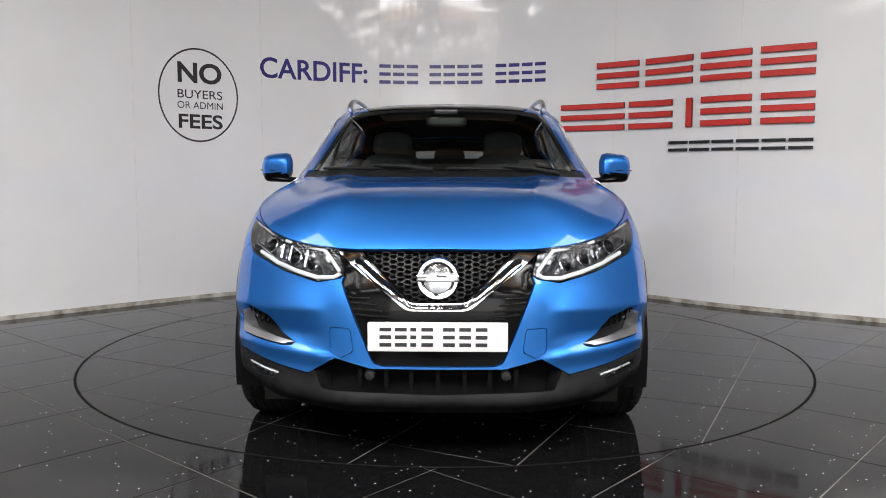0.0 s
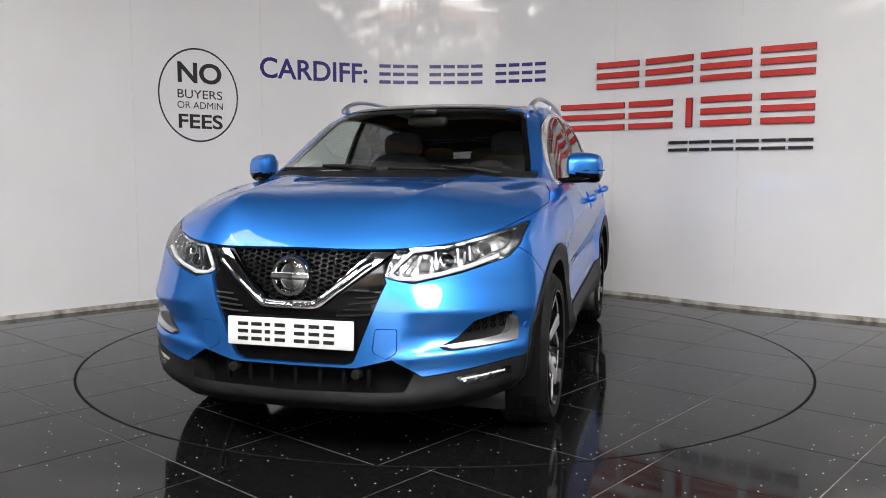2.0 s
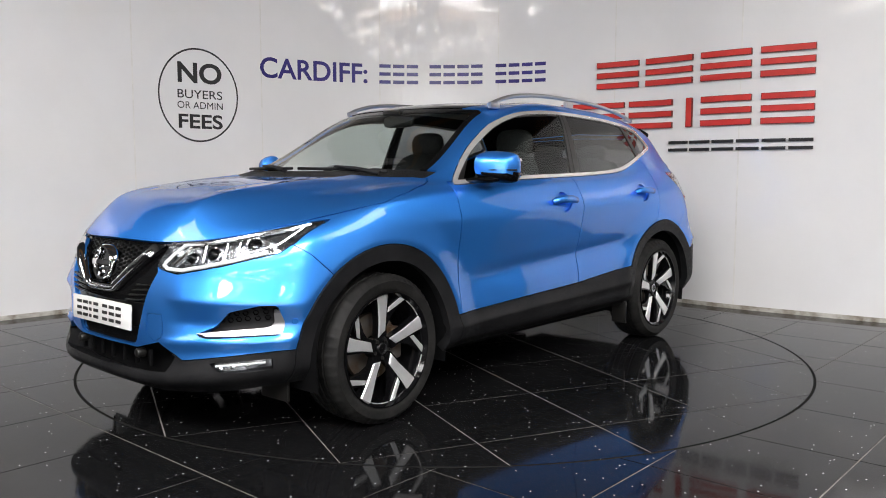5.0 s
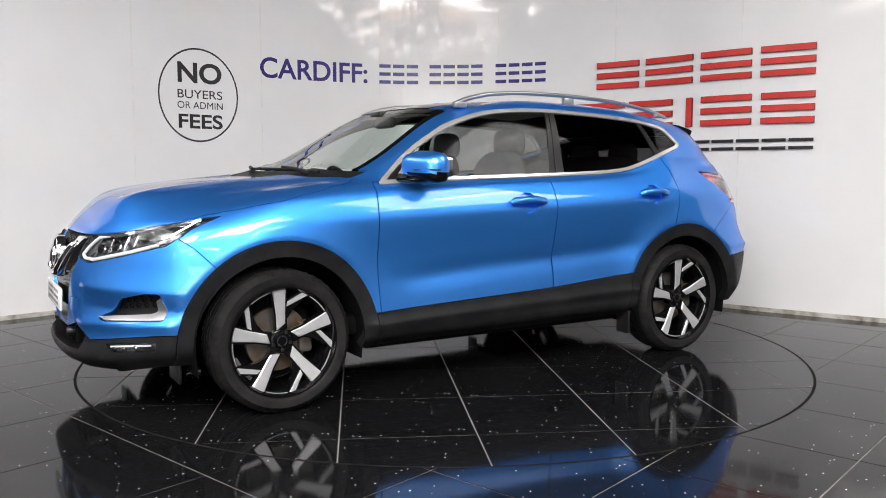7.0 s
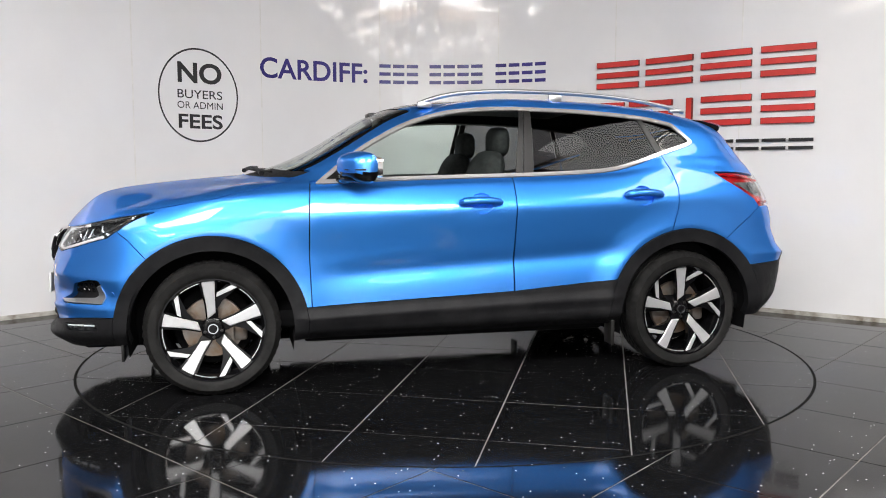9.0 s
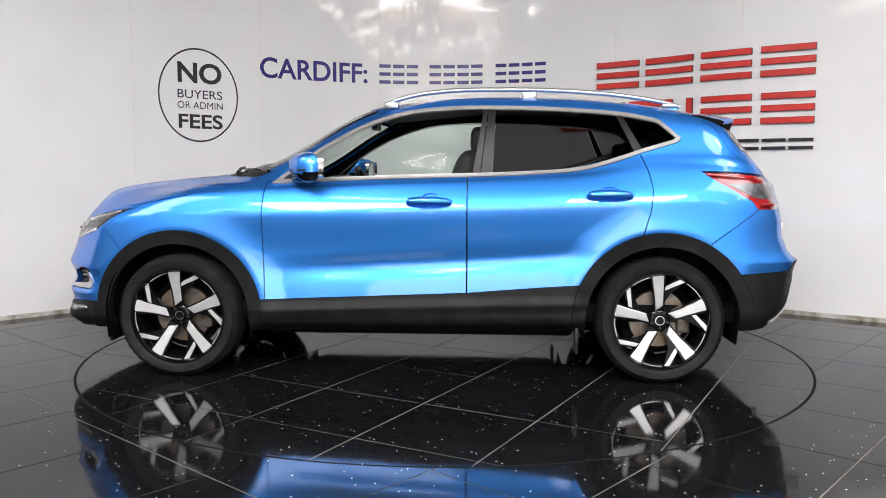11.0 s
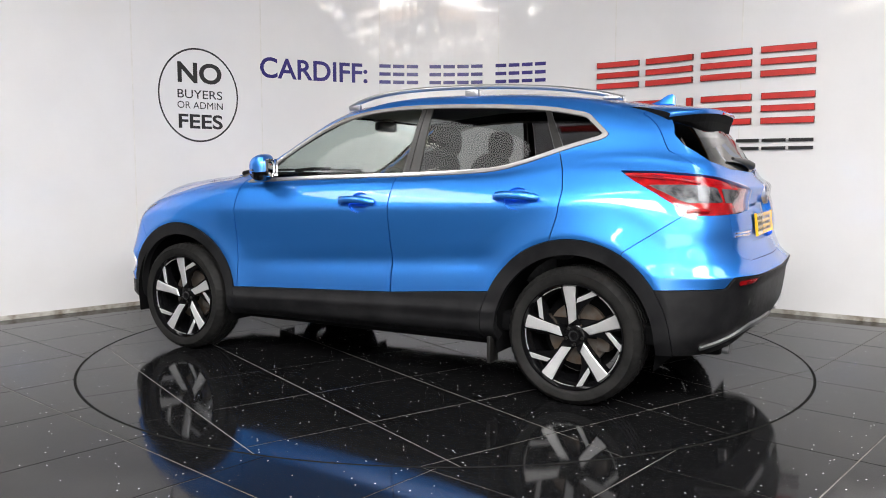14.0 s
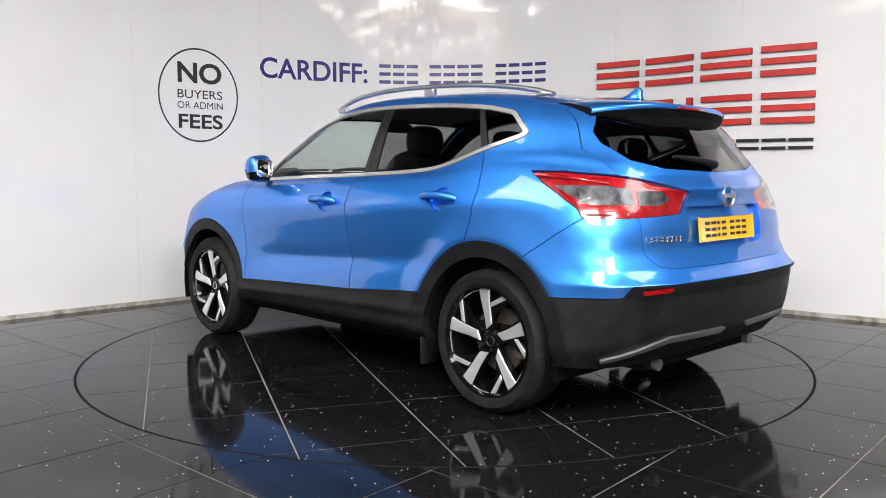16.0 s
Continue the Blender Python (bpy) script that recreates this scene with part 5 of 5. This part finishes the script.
def build_flank(at, car, fd, rd, sg):
    for door, y, z in ((fd, .085, .972), (rd, 1.035, 1.008)):
        p, n = at.flank(y, z)
        m = frame_at(p, n)
        bm = bmesh.new()
        tube(bm, [(-.115, .002, .008), (-.10, .003, .022), (-.03, .006, .036), (.05, .006, .036), (.10, .004, .028), (.118, .002, .008)], [.013, .019, .022, .022, .021, .014], 12, .8)
        for v in bm.verts:
            v.co.x = -v.co.x
        bmesh.ops.recalc_face_normals(bm, faces=bm.faces)
        bm.transform(m)
        part("door_handle", side_copy(bm, sg), PAINT, door, "blue pull door handle")
    # mirror
    mir = bmesh.new()
    box(mir, .865, 1.025, -.70, -.50, 1.095, 1.235)
    bmesh.ops.subdivide_edges(mir, edges=list(mir.edges), cuts=7, use_grid_fill=True)
    c = Vector((.945, -.56, 1.168))
    for v in mir.verts:
        q = v.co - c
        fy = (v.co.y + .70) / .20
        fx = (v.co.x - .865) / .16
        e = 3.4
        u = Vector((q.x / .085, (v.co.y + .60) / .10, (v.co.z - 1.165) / .07))
        k = (abs(u.x) ** e + abs(u.y) ** e + abs(u.z) ** e) ** (1 / e)
        mx = max(abs(u.x), abs(u.y), abs(u.z))
        u = u * (mx / k) if k > 0 else u
        shrink = 0.72 + 0.28 * min(1, (u.y + 1) / 1.1)
        out = (u.x + 1) / 2
        y0, y1 = -.71 + .105 * out, -.545 + .065 * out
        v.co = Vector((.945 + u.x * .098 * (0.85 + .15 * shrink), y0 + (y1 - y0) * (u.y + 1) / 2, 1.165 + u.z * .080 * shrink - .008 * u.x))
    low = mir.copy()
    bmesh.ops.delete(low, geom=[f for f in low.faces if f.calc_center_median().z > 1.135], context="FACES")
    bmesh.ops.delete(mir, geom=[f for f in mir.faces if f.calc_center_median().z <= 1.135], context="FACES")
    cap = part("mirror_cap", side_copy(mir, sg), PAINT, car, "blue door mirror housing")
    part("mirror_bowl", side_copy(low, sg), GLOSS_BLACK, cap, "gloss black lower mirror half")
    bm = bmesh.new()
    box(bm, .880, 1.012, -.004, .004, 1.112, 1.216, .02)
    for v in bm.verts:
        v.co.y += -.541 + .065 * (v.co.x - .847) / .196
    part("mirror_glass", side_copy(bm, sg), CHROME, cap, "silvered mirror glass")
    bm = bmesh.new()
    tube(bm, [(.80, -.67, 1.095), (.86, -.655, 1.098), (.92, -.63, 1.102), (.96, -.60, 1.106)], [.022, .026, .032, .026], 12, .6)
    part("mirror_foot", side_copy(bm, sg), GLOSS_BLACK, car, "black mirror foot")
    bm = bmesh.new()
    tube(bm, [(.90, -.672, 1.150), (.96, -.645, 1.150), (1.02, -.600, 1.150), (1.042, -.56, 1.150)], .006, 8, .7)
    part("mirror_indicator", side_copy(bm, sg), SATIN_BLACK, car, "slim mirror indicator strip")
    # parking sensor and side camera dots
    for y, z in ((-1.80, .53),):
        p, n = at.flank(y, z, .001)
        bm = bmesh.new()
        lathe(bm, [(0, .013), (.002, .012), (.002, .0005)], 18, "z")
        bm.transform(frame_at(p, n))
        part("parking_sensor", side_copy(bm, sg), PAINT, car)


def build_nose(at, car, ws):
    # honeycomb in the upper grille
    g = new("grille")
    g.parent = car
    tagged(g, "black honeycomb grille")
    v, f = [], []

    def cell(x, z, r, off, squash):
        ring = []
        for k in range(6):
            a = math.pi / 3 * k
            for rr in (r, r * .78):
                p, n = at.nose(x + rr * math.cos(a), z + rr * math.sin(a) * squash, off)
                if x == 0 or abs(x + rr * math.cos(a)) < 1e-4:
                    p.x = x + rr * math.cos(a)
                ring.append((x + rr * math.cos(a), p.y, z + rr * math.sin(a) * squash))
        b = len(v)
        v.extend(ring)
        v.extend((x_, y_ + .02, z_) for x_, y_, z_ in ring)
        for k in range(6):
            i, j = 2 * k, 2 * ((k + 1) % 6)
            f.append((b + i, b + j, b + j + 1, b + i + 1))
            f.append((b + i + 1, b + j + 1, b + j + 13, b + i + 13))

    r = .0185
    for i in range(-16, 17):
        for j in range(-12, 13):
            x = i * r * 1.5 * 1.02
            z = .745 + (j + (i % 2) * .5) * r * 1.732 * .56 * 1.02
            lim = .10 + (z - .655) * 1.02
            if .662 < z < .832 and abs(x) < lim - .016 and math.hypot(x, z - .742) > .072:
                cell(x, z, r, -.018, .56)
    mesh_object("honeycomb", v, f, GRILLE, g)
    # rounded bead along the chrome frame
    for sg in (1, -1):
        pts = curve2([(.310, .806), (.27, .775), (.17, .694), (.115, .650), (.085, .640), (.03, .6385), (.0, .6385)], 4)
        bm = bmesh.new()
        tube(bm, [at.nose(x, z, .007)[0] if x > .004 else Vector((0, at.nose(.004, z, .007)[0].y, z)) for x, z in pts], [.012, .024] + [.031] * 6 + [.026] * 4 + [.019] * (len(pts) - 12), 14, .55)
        part("frame_bead", side_copy(bm, sg), CHROME, car, "rounded chrome bead")
    # badge: plain ring with a plain bar
    p, n = at.nose(0, .742, .004)
    m = frame_at(p, Vector((0, -1, .12)).normalized())
    b = new("badge")
    b.parent = car
    bm = bmesh.new()
    lathe(bm, [(-.02, .080), (.010, .080), (.020, .074), (.020, .064), (.010, .060), (.006, .058)], 64, "z")
    bm.transform(m)
    part("badge_ring", bm, CHROME, b, "round chrome badge ring")
    bm = bmesh.new()
    lathe(bm, [(-.004, .0605), (.002, .03), (.003, .0005)], 48, "z")
    bm.transform(m)
    part("badge_dish", bm, REFLECTOR, b)
    bm = bmesh.new()
    box(bm, -.078, .078, -.013, .013, .008, .022, .003, m)
    part("badge_bar", bm, CHROME, b, "plain chrome badge bar")
    # number plate with plain bars
    pl = new("number_plate")
    pl.parent = car
    tagged(pl, "white number plate with plain black bars")
    m = frame_at(Vector((0, -2.208, .530)), Vector((0, -1, .04)).normalized())
    bm = bmesh.new()
    box(bm, -.26, .26, -.055, .055, -.012, 0, .006, m)
    part("plate", bm, PLATE_WHITE, pl)
    plate_bars(pl, m)
    # slats beside the grille
    for sg in (1, -1):
        for k in range(4):
            z = .60 + .022 * k
            x0 = .155 + (z - .60) * 1.05
            bm = bmesh.new()
            tube(bm, [at.nose(x0 + .03, z, -.004)[0], at.nose(x0 + .10, z + .004, -.004)[0], at.nose(min(x0 + .165, .30 + (z - .58) * .42), z + .008, -.004)[0]], .006, 6, .6)
            part("slat", side_copy(bm, sg), SATIN_BLACK, car)
    # lower intake ribs, sensors
    for x in (-.30, -.2, -.1, 0, .1, .2, .3):
        bm = bmesh.new()
        p, _ = at.nose(x, .36, -.03)
        box(bm, p.x - .008, p.x + .008, p.y - .004, p.y + .012, .32, .395, .003)
        part("intake_rib", bm, DARK, car)
    for sg in (1, -1):
        p, _ = at.nose(sg * .255, .378, .002)
        bm = bmesh.new()
        lathe(bm, [(-.03, .02), (.0, .02), (.006, .016), (.007, .0005)], 24, "z")
        bm.transform(frame_at(p, Vector((0, -1, 0))))
        part("parking_sensor", bm, SATIN_BLACK, car, "round grey parking sensor")
    # vent mesh behind the blades
    for sg in (1, -1):
        for i in range(7):
            for j in range(3):
                x, z = .63 + .028 * i, .530 + .024 * j + .002 * i
                if z > .59:
                    continue
                p, n = at.nose(x, z, -.022)
                bm = bmesh.new()
                lathe(bm, [(0, .013), (.004, .011), (-.004, .009)], 6, "z")
                bm.transform(frame_at(p, n))
                part("vent_cell", side_copy(bm, sg), GLOSS_BLACK, car)
    # wipers
    for pts in ([(.58, -1.03, 1.128), (.30, -1.12, 1.142), (.02, -1.135, 1.146)], [(-.05, -1.12, 1.146), (-.35, -1.08, 1.146), (-.62, -.98, 1.146)]):
        bm = bmesh.new()
        tube(bm, [Vector(p) + Vector((0, .02, .012)) for p in pts], .008, 8)
        part("wiper_blade", bm, CLAD, car, "black wiper blade")
        bm = bmesh.new()
        a, b2 = Vector(pts[0]), Vector(pts[1])
        tube(bm, [a + Vector((0, -.03, .004)), (a + b2) / 2 + Vector((0, -.015, .022)), b2 + Vector((0, .015, .026))], [.014, .010, .007], 8)
        part("wiper_arm", bm, CLAD, car, "black wiper arm")


def plate_bars(parent, m):
    for x0 in (-.215, -.158, -.101, -.060, .020, .080, .140):
        w = .022 if x0 == -.101 else .044
        for k in range(3):
            bm = bmesh.new()
            z = -.036 + .0285 * k
            box(bm, x0, x0 + w, z, z + .014, 0, .0012, 0, m)
            part("plate_bar", bm, INK, parent)


def build_tail(at, car, tg):
    m = frame_at(at.tail(0, .880, -.010)[0], Vector((0, 1, .10)).normalized())
    pl = new("number_plate")
    pl.parent = car
    tagged(pl, "yellow number plate with plain black bars")
    bm = bmesh.new()
    box(bm, -.26, .26, -.055, .055, -.003, .004, .003, m)
    part("plate", bm, PLATE_YELLOW, pl)
    plate_bars(pl, m @ pose(0, 0, .004))
    p, n = at.tail(0, 1.03, .004)
    m = frame_at(p, Vector((0, 1, .15)))
    bm = bmesh.new()
    lathe(bm, [(-.01, .052), (.006, .052), (.011, .047), (.006, .041), (.0, .040)], 48, "z")
    bm.transform(m)
    part("badge_ring", bm, SATIN_METAL, tg, "chrome tailgate badge ring")
    bm = bmesh.new()
    box(bm, -.052, .052, -.009, .009, .0, .012, .002, m)
    part("badge_bar", bm, SATIN_METAL, tg)
    for k in range(7):
        p, n = at.tail(.63 - .033 * k, .848, .001)
        m = frame_at(p, n)
        bm = bmesh.new()
        box(bm, -.012, .012, -.010, -.003, 0, .004, .001, m)
        box(bm, -.012, .012, .004, .011, 0, .004, .001, m)
        part("name_bar", bm, CHROME, tg, "plain chrome bar")
    # spoiler
    v, f = [], []
    n = 24
    for i in range(n + 1):
        u = -1 + 2 * i / n
        x = .60 * u
        c = 1 - abs(u) ** 3
        y0, z0 = 1.50 - .05 * abs(u) ** 2, 1.492 - .035 * abs(u) ** 2
        y1, z1 = 1.86 - .16 * abs(u) ** 3, 1.462 - .035 * abs(u) ** 3
        prof = [(y0, z0 + .006), ((y0 + y1) / 2, (z0 + z1) / 2 + .014), (y1 - .02, z1 + .004), (y1, z1 - .006), (y1 - .006, z1 - .022),
                (y1 - .020, z1 - .06), (y1 - .035, z1 - .14), (y0 + .16, z0 - .17)]
        v += [(x * (1 if k < 5 else .97), y, z) for k, (y, z) in enumerate(prof)]
    k = 8
    for i in range(n):
        for j in range(k - 1):
            a = i * k + j
            f.append((a, a + k, a + k + 1, a + 1))
    f += [tuple(range(k)), tuple(range(n * k + k - 1, n * k - 1, -1))]
    sp = mesh_object("spoiler", v, [q for q in f if all(t % k <= 4 for t in q)], PAINT, car, True)
    tagged(sp, "blue roof spoiler")
    un = mesh_object("spoiler_underside", v, [q for q in f if not all(t % k <= 4 for t in q)], DARK, sp)
    tagged(un, "black spoiler underside")
    bm = bmesh.new()
    box(bm, -.13, .13, 1.845, 1.862, 1.440, 1.452, .003)
    part("brake_light", bm, RED_LENS, sp, "red high brake light")
    bm = bmesh.new()
    pts = [at.tail(x, z, .018)[0] for x, z in ((0, 1.165), (.08, 1.182), (.2, 1.195), (.30, 1.20))]
    tube(bm, pts, [.022, .018, .012, .008], 10)
    part("rear_wiper", bm, SATIN_BLACK, tg, "black rear wiper")
    for sg in (1, -1):
        p, n_ = at.tail(.62, .54, .008)
        bm = bmesh.new()
        lathe(bm, [(0, .012), (.002, .011), (.002, .0005)], 16, "z")
        bm.transform(frame_at(p, n_))
        part("parking_sensor", side_copy(bm, sg), SATIN_BLACK, car)
        bm = bmesh.new()
        tube(bm, [(.44, 1.80, .28), (.44, 1.93, .275), (.44, 1.98, .27)], .028, 14)
        part("exhaust_tip", side_copy(bm, sg), SATIN_METAL, car)


def build_top(at, car):
    for sg in (1, -1):
        pts = [(.585, -.20, 1.520), (.590, -.10, 1.556), (.592, .05, 1.586), (.592, .30, 1.603), (.590, .70, 1.600), (.586, 1.05, 1.578), (.580, 1.32, 1.540), (.574, 1.46, 1.506)]
        bm = bmesh.new()
        tube(bm, catmull(pts, 5), .0155, 12, .8)
        rail = part("roof_rail", side_copy(bm, sg), SATIN_METAL, car, "silver roof rail")
        for y, z0, z1 in ((-.16, 1.50, 1.535), (.62, 1.545, 1.590), (1.40, 1.50, 1.52)):
            bm = bmesh.new()
            box(bm, .572, .602, y - .04, y + .04, z0, z1, .008)
            part("rail_foot", side_copy(bm, sg), SATIN_METAL, rail)
    bm = bmesh.new()
    outline = [(-.085, 0), (.075, 0), (.072, .05), (.060, .062), (.035, .058), (-.01, .030)]
    prism(bm, outline, .034, None, .008)
    for v in bm.verts:
        v.co = Vector(((v.co.z - .017) * (1 - v.co.y * 9), 1.50 + v.co.x, 1.508 + v.co.y))
    bmesh.ops.recalc_face_normals(bm, faces=bm.faces)
    part("aerial_fin", bm, PAINT, car, "blue shark fin aerial")


def rounded_block(bm, cx, cy, cz, sx, sy, sz, e=3.5, lean=0.0, cuts=6):
    bmesh.ops.create_cube(bm, size=2)
    bmesh.ops.subdivide_edges(bm, edges=list(bm.edges), cuts=cuts, use_grid_fill=True)
    for v in bm.verts:
        u = v.co.copy()
        k = (abs(u.x) ** e + abs(u.y) ** e + abs(u.z) ** e) ** (1 / e)
        u = u / k
        v.co = Vector((cx + u.x * sx, cy + u.y * sy + u.z * sz * lean, cz + u.z * sz))
    return bm


def build_cabin(car):
    for sg in (1, -1):
        seat = new("front_seat")
        seat.parent = car
        tagged(seat, "dark cloth front seat")
        x = .37 * sg
        part("cushion", rounded_block(bmesh.new(), x, -.10, .62, .25, .28, .11), SEAT_CLOTH, seat)
        part("backrest", rounded_block(bmesh.new(), x, .22, .95, .24, .09, .32, 3.2, .22), SEAT_CLOTH, seat)
        part("headrest", rounded_block(bmesh.new(), x, .34, 1.32, .13, .055, .09, 3), SEAT_CLOTH, seat)
    bench = new("rear_bench")
    bench.parent = car
    tagged(bench, "dark cloth rear bench seat")
    part("cushion", rounded_block(bmesh.new(), 0, .85, .64, .64, .26, .11, 5), SEAT_CLOTH, bench)
    part("backrest", rounded_block(bmesh.new(), 0, 1.18, .95, .64, .10, .30, 5, .25), SEAT_CLOTH, bench)
    for x in (-.38, 0, .38):
        part("headrest", rounded_block(bmesh.new(), x, 1.28, 1.26, .12, .05, .075, 3), SEAT_CLOTH, bench)
    dash = new("dashboard")
    dash.parent = car
    tagged(dash, "dark soft dashboard")
    part("dash_top", rounded_block(bmesh.new(), 0, -.78, .99, .72, .26, .10, 4), SATIN_BLACK, dash)
    part("dash_cowl", rounded_block(bmesh.new(), -.37, -.62, 1.07, .19, .11, .05, 3), SATIN_BLACK, dash)
    bm = bmesh.new()
    box(bm, -.66, .66, -1.0, -.5, .60, .98, .05)
    part("dash_front", bm, DARK, dash)
    wheel = new("steering_wheel")
    wheel.parent = car
    tagged(wheel, "black leather steering wheel")
    m = pose(-.37, -.44, 1.0, -65, 0, 0)
    bm = bmesh.new()
    n, q = 40, 8
    ring = [[bm.verts.new(m @ Vector(((.185 + .016 * math.cos(2 * math.pi * j / q)) * math.cos(2 * math.pi * i / n), (.185 + .016 * math.cos(2 * math.pi * j / q)) * math.sin(2 * math.pi * i / n), .016 * math.sin(2 * math.pi * j / q)))) for j in range(q)] for i in range(n)]
    for i in range(n):
        for j in range(q):
            bm.faces.new((ring[i][j], ring[(i + 1) % n][j], ring[(i + 1) % n][(j + 1) % q], ring[i][(j + 1) % q]))
    bmesh.ops.recalc_face_normals(bm, faces=bm.faces)
    part("wheel_rim", bm, SATIN_BLACK, wheel)
    bm = bmesh.new()
    box(bm, -.17, .17, -.02, .02, -.01, .01, .006, m)
    box(bm, -.07, .07, -.06, .06, -.02, .02, .02, m)
    part("wheel_boss", bm, SATIN_BLACK, wheel)
    bm = bmesh.new()
    rounded_block(bm, 0, -.33, 1.44, .12, .022, .035, 4)
    part("interior_mirror", bm, SATIN_BLACK, car, "black interior mirror")
    bm = bmesh.new()
    box(bm, -.07, .07, -.40, -.30, 1.475, 1.505, .01)
    part("mirror_stalk", bm, SATIN_BLACK, car)
    bm = bmesh.new()
    box(bm, -.80, .80, -1.0, 1.75, .32, .42, .02)
    part("cabin_floor", bm, DARK, car)
    bm = bmesh.new()
    box(bm, -.66, .66, 1.35, 1.85, .42, .92, .03)
    part("luggage_cover", bm, DARK, car)


CAR = build_car()


def build_floor_and_table():
    near = lambda x, y: abs(x) < 4.8 and -5.6 < y < 3.4
    tile_pieces(bpy.data.objects["floor"], 48.8, 0.07, -2.045 + TILE * 3, lambda x, y: math.hypot(x, y) - TABLE_R - 0.0075,
                lambda x, y: near(x, y) and math.hypot(x, y) > TABLE_R - 0.45)
    far_tiles(48.8, 0.07, -2.045 + TILE * 3, lambda x, y: not near(x, y))
    table = new("turntable")
    tagged(table, "round floor-flush turntable laid with black sparkle tiles", "turntable")
    bm = bmesh.new()
    lathe(bm, [(-.0016, .0005), (-.0016, TABLE_R - .008), (-.0035, TABLE_R - .006)], 160, "z")
    part("table_bed", bm, GROUT, table)
    bm = bmesh.new()
    # flat dark ring in place of the shaded gap round the table
    lathe(bm, [(-.012, TABLE_R - .0085), (-.001, TABLE_R - .008), (-.001, TABLE_R + .008), (-.012, TABLE_R + .0085)], 200, "z")
    part("rim_gap_strip", bm, RIM_GAP, table, "dark strip standing in for the shaded gap round the turntable")
    tile_pieces(table, 63.3, -0.05, -0.03, lambda x, y: TABLE_R - 0.0075 - math.hypot(x, y), lambda x, y: math.hypot(x, y) < TABLE_R + 0.45)
    return table


TABLE = build_floor_and_table()


def motions():
    walk(TABLE, [(t, pose(0, 0, 0, 0, 0, a)) for t, a in TURN])
    walk(CAR, [(t, pose(0, 0, 0, 0, 0, a) @ CAR_ON_TABLE) for t, a in TURN])


motions()
